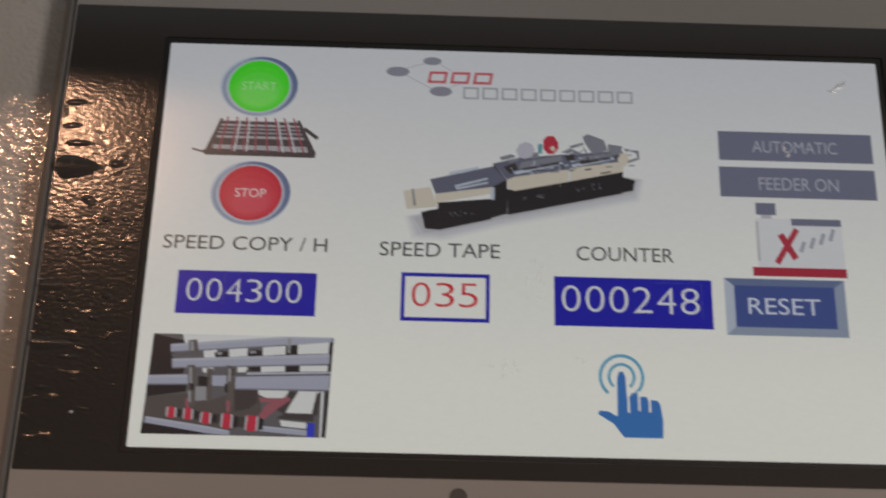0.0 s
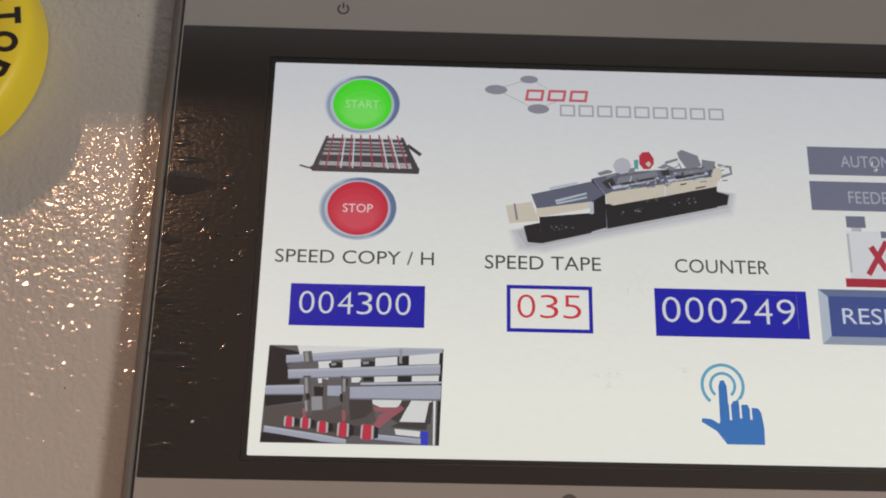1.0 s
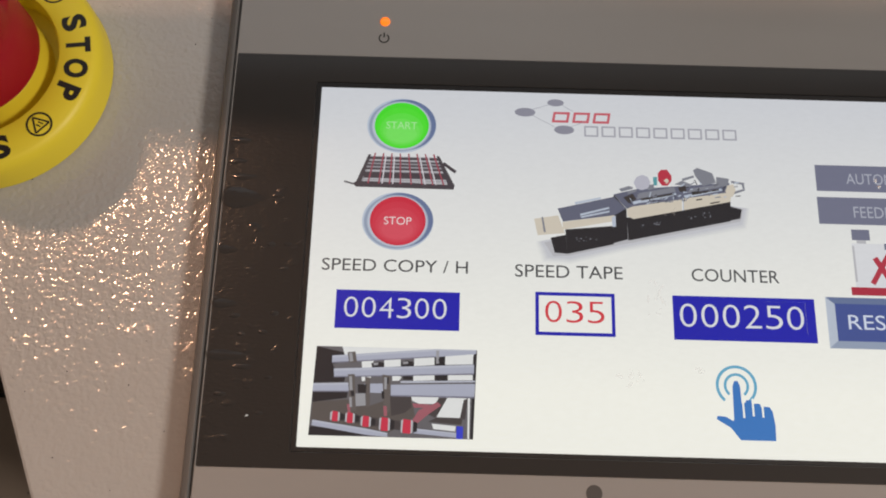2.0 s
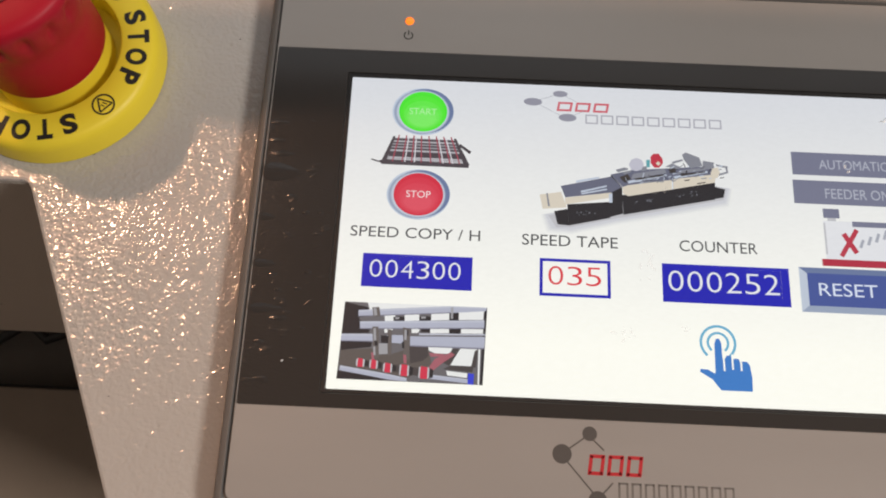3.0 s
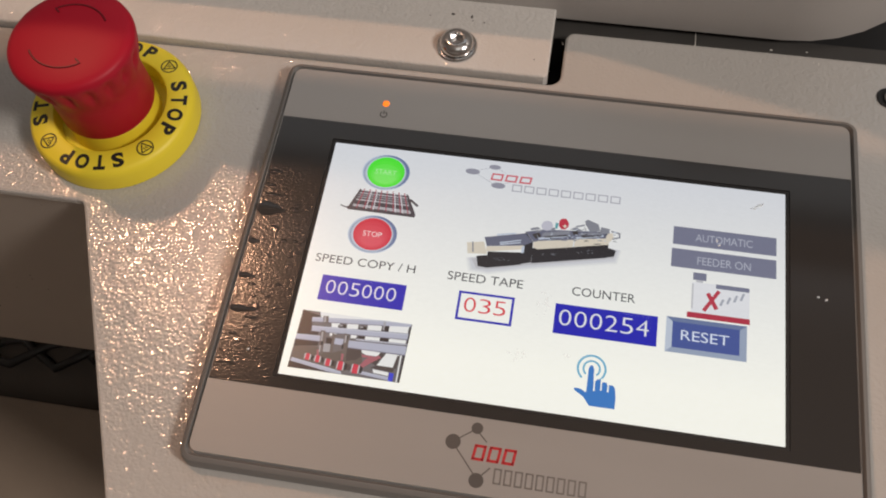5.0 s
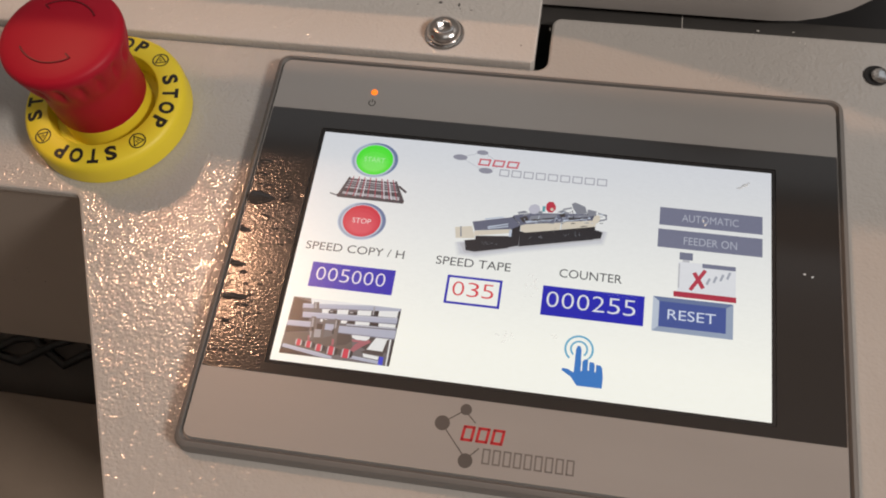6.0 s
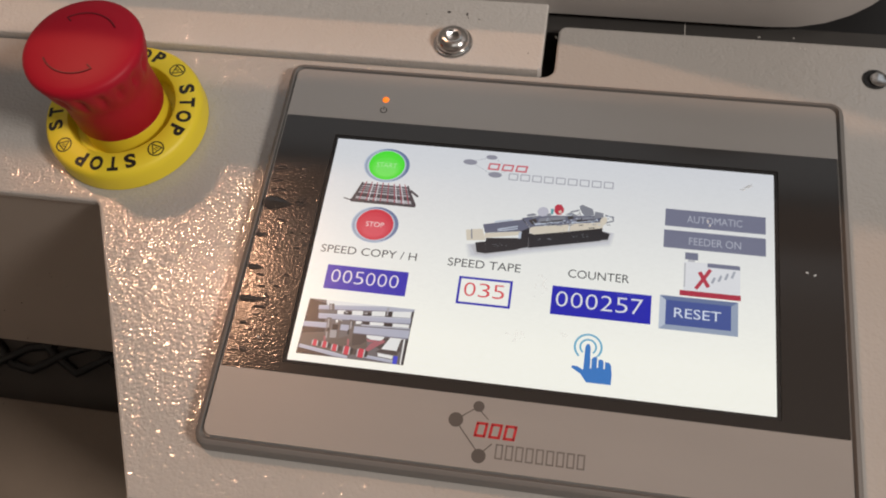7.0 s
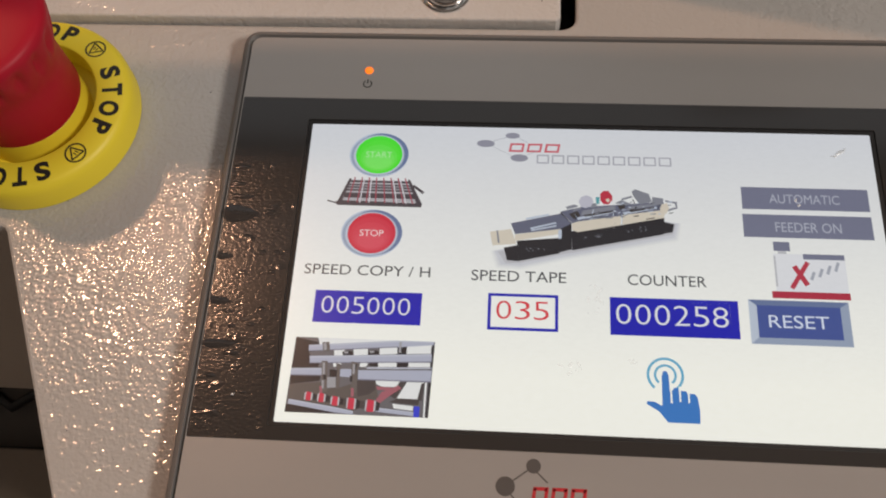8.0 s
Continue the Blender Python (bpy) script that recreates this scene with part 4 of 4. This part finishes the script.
# photograph of belts and rollers
PX, PY, PW, PH = -74.6, -40.4, 35.7, 19.6


def photo(polys, z):
    """Patches given in hundredths of the photograph's width and height, from its top left."""
    return flat([[(PX + x * PW / 100 + (100 - y) * 0.006, PY + (100 - y) * PH / 100) for x, y in p] for p in polys], z)


def bar(x0, y0, x1, y1, w):
    return [(x0, y0 - w / 2), (x0, y0 + w / 2), (x1, y1 + w / 2), (x1, y1 - w / 2)]


shown("belt_photograph", photo([[(0, 0), (0, 100), (100, 100), (100, 0)]], L1), lit("lit_photo_grey", (0.13, 0.125, 0.135)), "lit photograph of grey beams and red belt rollers")
PHOTO_WHITE = lit("lit_photo_white", (0.8, 0.81, 0.8))
BELT_PINK = lit("lit_belt_pink", (0.36, 0.11, 0.14))
shown("photo_patch", photo([[(16, 0), (100, 0), (100, 6), (60, 4), (18, 10)], [(28.6, 16), (36.2, 14.8), (35.7, 23), (29.4, 24.2)], [(42.6, 14.2), (52.8, 12.2), (53.1, 20.9), (43, 22.4)], [(61.2, 11.5), (73.6, 8.8), (74.5, 18.4), (61.2, 20.2)], [(80.3, 7.7), (97.8, 4.7), (97.7, 16.4), (80.6, 17.9)], [(29.2, 32.9), (32.7, 31.5), (35.4, 34), (34.1, 37.9), (29.8, 38.9)], [(48.3, 31.1), (51.7, 30), (54.1, 33.2), (52.8, 37.2), (48.5, 37.6)], [(61.3, 30.9), (74.3, 29.7), (74.5, 35.6), (61.5, 36.9)], [(82.7, 29.5), (99.5, 28.4), (99.6, 34.3), (82.8, 35.3)], [(60.9, 53.1), (77.8, 54.6), (76.1, 62.2), (65.8, 62.3), (61.4, 59)], [(82.8, 54.8), (94.9, 54.9), (93.1, 76.9), (77.1, 76.6)], [(74.5, 83.9), (89.1, 85.9), (88.9, 91.8), (75.5, 89.7)], [(95.6, 54.8), (97, 54.7), (97.6, 99.8), (96.5, 99.4)]], L2), PHOTO_WHITE)
shown("photo_patch", photo([[(0, 0.3), (9.7, 3.9), (17.2, 6.6), (18.6, 16.9), (10.9, 20.4), (13, 26.8), (12.2, 33.5), (19.5, 34.4), (18.9, 40), (0.3, 41.9)], [(98, 0.4), (100, 0.5), (100, 99.9), (98.2, 99.7)], [(0.1, 51.9), (21.8, 51.3), (21.5, 57.9), (0.8, 63.5)], [(73.6, 7.8), (80.3, 6.1), (80.6, 18.4), (74, 19)], [(74.6, 29.7), (82.4, 29), (82.3, 35.9), (74.8, 36.1)], [(0.1, 89.7), (13, 92), (34.5, 96.9), (37.1, 98.8), (0, 100)], [(34.7, 18.2), (38.9, 16.2), (42.8, 17.5), (42.8, 24), (35.8, 25.2)], [(52.9, 16), (56.9, 14), (61.3, 15.8), (61.3, 22.3), (53.8, 23.5)], [(54.9, 31), (61, 31), (61.2, 35.8), (55.1, 35.9)]], L2 + 0.01), NIGHT_L)
shown("photo_patch", photo([[(0.8, 63.5), (21.6, 59.5), (34.5, 66.9), (48.5, 57.2), (61, 55.8), (64.2, 77), (48.5, 95.2), (29.9, 89.3), (0.5, 83.3)]], L2 + 0.011), lit("lit_table_brown", (0.1, 0.086, 0.08)))
shown("photo_patch", photo([[(47.8, 54.5), (60.7, 53.7), (61.4, 66.6), (57.6, 72.9), (49.5, 76.6)], [(77.8, 55.6), (83.1, 55.1), (76.6, 77.7), (71.9, 74)], [(93.2, 56.7), (95.5, 55.4), (94.6, 78.3), (91.3, 78.2)], [(77.2, 77.1), (93.1, 76.9), (92.4, 84.4), (72.2, 82)], [(17, 74.9), (55.7, 82.1), (55.5, 92.1), (17.3, 82.6)]], L3 - 0.004), lit("lit_steel_shadow", (0.055, 0.048, 0.05)))
shown("photo_patch", photo([[(10.1, 10.5), (73.9, 0.2), (99.6, 0), (99.4, 4.6), (74.2, 9.3), (10.5, 18.8)], [(11.8, 25.3), (98.5, 16.8), (98.7, 26.9), (12.5, 34)], [(0, 42.5), (22.1, 40.8), (22.3, 50.7), (0, 52)], [(31.4, 41.5), (43.8, 40.8), (43.9, 51.7), (31.8, 51.3)], [(47.8, 42), (99.7, 38.5), (99.6, 53.9), (48.3, 54.5)], [(1.6, 82.9), (34.2, 91), (47.8, 95.3), (48, 99.6), (34.5, 98), (1.5, 89)], [(63.3, 89.5), (89.5, 93.3), (89.7, 98.6), (63.5, 94.9)]], L3), BEAM_L)
shown("photo_patch", photo([[(10.4, 11), (74, 0.5), (99.1, 0.1), (99.2, 1.4), (74, 2.4), (10.5, 13.2)], [(12.1, 25.8), (98.5, 17.4), (98.5, 19.5), (12.2, 28)], [(53.7, 37.6), (99.9, 34.8), (99.9, 36.6), (53.8, 39.8)], [(0, 42.8), (22.1, 41.1), (22.2, 43), (0, 44.8)], [(1.6, 83.4), (34.2, 91.5), (47.9, 95.8), (47.9, 96.9), (34.3, 93.1), (1.7, 85.1)], [(63.4, 89.8), (89.5, 93.6), (89.6, 94.6), (63.4, 91.2)]], L4), lit("lit_beam_light", (0.5, 0.52, 0.6)))
shown("photo_patch", photo([[(12.2, 34.1), (98.7, 26.6), (98.7, 28), (12.3, 35.4)], [(48.3, 53.4), (99.6, 52.8), (99.6, 54.4), (48.4, 55)], [(10.8, 17.9), (74.2, 8.3), (74.2, 9.6), (10.9, 19.3)], [(0, 50.9), (22.6, 49.8), (22.6, 51.2), (0, 52.2)]], L4 + 0.004), lit("lit_beam_shade", (0.2, 0.2, 0.26)))
shown("photo_patch", photo([[(20.8, 31.6), (25.1, 31.1), (27.9, 71.7), (24.3, 73.5)], [(31.6, 33.8), (34.8, 34.6), (36, 66.7), (33.5, 68.1)], [(42.2, 30.6), (47.4, 32.3), (48.4, 70.7), (45, 76.6)], [(19.5, 6.4), (24.4, 5.4), (25.9, 17.4), (21, 18.3)]], L5), lit("lit_bracket_brown", (0.12, 0.105, 0.1)))
shown("photo_patch", photo([[(26.5, 53), (32.5, 52.3), (33.4, 65.9), (27.4, 67.1)], [(21.8, 33.7), (23.5, 33.5), (24.6, 49.3), (22.8, 49.5)], [(20.4, 7.4), (22.4, 6.7), (23.5, 16.5), (21.5, 17.2)], [(43.5, 33.7), (45.2, 34.1), (45.5, 47.1), (44, 47.3)], [(36.1, 18.1), (39, 17.3), (39.1, 20), (36.5, 20.8)], [(54.1, 15.9), (57.5, 15.1), (57.6, 17.8), (54.5, 18.6)], [(74.6, 1.8), (76.3, 1.6), (76.8, 16.6), (75, 16.8)], [(22.9, 57.2), (24.4, 57), (25.2, 67.9), (23.7, 68.1)]], L6), lit("lit_bracket_grey", (0.33, 0.33, 0.35)))
shown("photo_patch", photo([[(27.4, 42.4), (32.9, 42.4), (33, 52.3), (28.1, 52.2)], [(23.4, 50), (25.4, 49.8), (26, 55.8), (24, 56)], [(42.4, 49.6), (44.1, 49.5), (44.5, 57.6), (43, 57.7)], [(45.2, 34.1), (46.4, 34), (46.4, 41.1), (45.5, 41.2)], [(76.3, 11.3), (78.4, 11.1), (78.5, 14.9), (76.4, 15)]], L6), NIGHT_L)
shown("photo_patch", photo([[(62.2, 81.6), (66.1, 69.3), (77.2, 60), (79.6, 63.5), (71.9, 74), (65.4, 84.4)], [(61.8, 62.2), (72.4, 62.7), (71.7, 66.5), (63.1, 66.9)], [(21.9, 65), (23.6, 64.8), (24.6, 74), (22.9, 74.2)], [(44.2, 65.8), (46.2, 66.1), (47, 76.9), (45, 77.1)]], L5 + 0.01), BELT_PINK)
ROLLER_RED = lit("lit_roller_red", (0.6, 0.03, 0.07))
for x, y, w, h in ((12.9, 78.3, 4, 11.4), (22.1, 79.6, 4, 11.9), (31.7, 83.2, 4.4, 12.4), (43, 85.6, 4.8, 15.1), (56.3, 87.5, 5.4, 15.7)):
    shown("photo_roller", photo([[(x + 0.7, y - h / 2), (x + w, y - h / 2 + 1), (x + w + 0.3, y + h / 2), (x + 0.9, y + h / 2), (x, y + 1)]], L6), ROLLER_RED)
    shown("photo_patch", photo([[(x + w, y - h / 2 + 1), (x + w + 1.2, y - h / 2 + 2), (x + w + 1.3, y + h / 2 - 1), (x + w + 0.2, y + h / 2)], [(x - 0.6, y - h / 2 + 2), (x + 0.6, y - h / 2), (x + 0.4, y + h / 2), (x - 0.5, y + h / 2 - 2)]], L6 + 0.01), SHADE_L)
    shown("photo_patch", photo([[(x + w + 1.6, y - h / 2 + 2), (x + w + 4, y - h / 2 + 4), (x + w + 4, y + h / 2 - 2), (x + w + 1.6, y + h / 2 - 1)]], L6), NIGHT_L)
shown("photo_patch", photo([[(89.6, 85.8), (93.6, 86.4), (93.7, 100), (89.7, 100)]], L6), lit("lit_tag_blue", (0.03, 0.05, 0.6)))


# dried smudges and lifted flecks of the protective film on the glass; the flecks' glint is painted pale
def residue(name, alpha):
    m, n, l, b = nodes_of(name)
    b.inputs["Base Color"].default_value, b.inputs["Roughness"].default_value, b.inputs["Alpha"].default_value = (0.82, 0.9, 0.97, 1), 0.25, alpha
    return m


FAINT, BRIGHT = residue("faint_film_residue", 0.16), residue("film_fleck_painted_glint", 0.9)
rng = random.Random(11)


def fleck(cx, cy, r, stretch, lean):
    """An uneven low blister."""
    n = 9
    rim = []
    for k in range(n):
        a, q = 2 * math.pi * k / n, r * rng.uniform(0.55, 1.2)
        u, v = q * stretch * math.cos(a), q * math.sin(a)
        rim.append((cx + u * math.cos(lean) - v * math.sin(lean), cy + u * math.sin(lean) + v * math.cos(lean)))
    bm = bmesh.new()
    top = [bm.verts.new((cx + 0.5 * (x - cx), cy + 0.5 * (y - cy), UP + 0.3)) for x, y in rim]
    low = [bm.verts.new((x, y, UP + 0.18)) for x, y in rim]
    for k in range(n):
        bm.faces.new((low[k], low[(k + 1) % n], top[(k + 1) % n], top[k]))
    bm.faces.new(top)
    return bm


for cx, cy, r, st, lean in ((68.4, 37.1, 0.6, 3.0, 0.5), (66.6, 36.0, 0.45, 2.2, 0.2), (69.6, 38.0, 0.4, 1.6, 0.9), (55.3, 22.3, 0.3, 2.4, 1.4), (55.9, 20.6, 0.35, 1.6, 0.7), (87.0, 6.5, 0.35, 1.5, 0.3), (89.4, 5.8, 0.4, 1.3, 1.0), (-88.2, -36.6, 0.3, 1.4, 0.4)):
    shown_fleck = part("film_fleck", fleck(cx, cy, r, st, lean), BRIGHT, display, "lifted fleck of film, its glint painted pale")
    if abs(cx) > 78:
        shown_fleck.location.z += 0.0004
for cx, cy, spread, count in ((1.5, -9.0, 3.2, 9), (2.6, -4.4, 1.6, 5), (-4.0, -25.6, 3.4, 8), (11.0, -24.2, 1.8, 5), (5.2, 13.0, 2.0, 3)):
    for k in range(count):
        part("film_smudge", fleck(cx + rng.gauss(0, spread * 0.5), cy + rng.gauss(0, spread * 0.35), rng.uniform(0.15, 0.5), rng.uniform(1, 3), rng.uniform(0, 3)), FAINT, display)


# ---- what moves: the figures on the screen ----
def turn(key, steps):
    """Key a wheel: (seconds, figure) pairs, each figure coming up within one thirtieth of a second, the short way round."""
    wheel, (x, y, z) = wheels[key]
    rows, angle, now = [(0.0, pose(x, y, z, -36 * steps[0][1]))], -36 * steps[0][1], steps[0][1]
    for t, d in steps[1:]:
        t = round(t * 30) / 30
        rows += [(t - 2 / 30, pose(x, y, z, angle)), (t - 1 / 30, pose(x, y, z, angle))]
        change = (d - now + 5) % 10 - 5
        if abs(change) > 2:
            rows.append((t, pose(x, y, z, angle - 36 * 2 * (1 if change > 0 else -1))))
            t += 1 / 30
        angle, now = angle - 36 * change, d
        rows += [(t, pose(x, y, z, angle)), (t + 1 / 30, pose(x, y, z, angle))]
    rows.append((8.0, pose(x, y, z, angle)))
    walk(wheel, rows)


def motions():
    turn("speed_4", [(0.0, 4), (3.9, 5)])
    turn("speed_3", [(0.0, 3), (3.9, 0)])
    turn("count_2", [(0.0, 4), (1.35, 5)])
    turn("count_1", [(0.0, 8), (0.45, 9), (1.35, 0), (2.15, 1), (2.95, 2), (3.7, 3), (4.35, 4), (5.2, 5), (6.05, 6), (6.8, 7), (7.6, 8)])


motions()
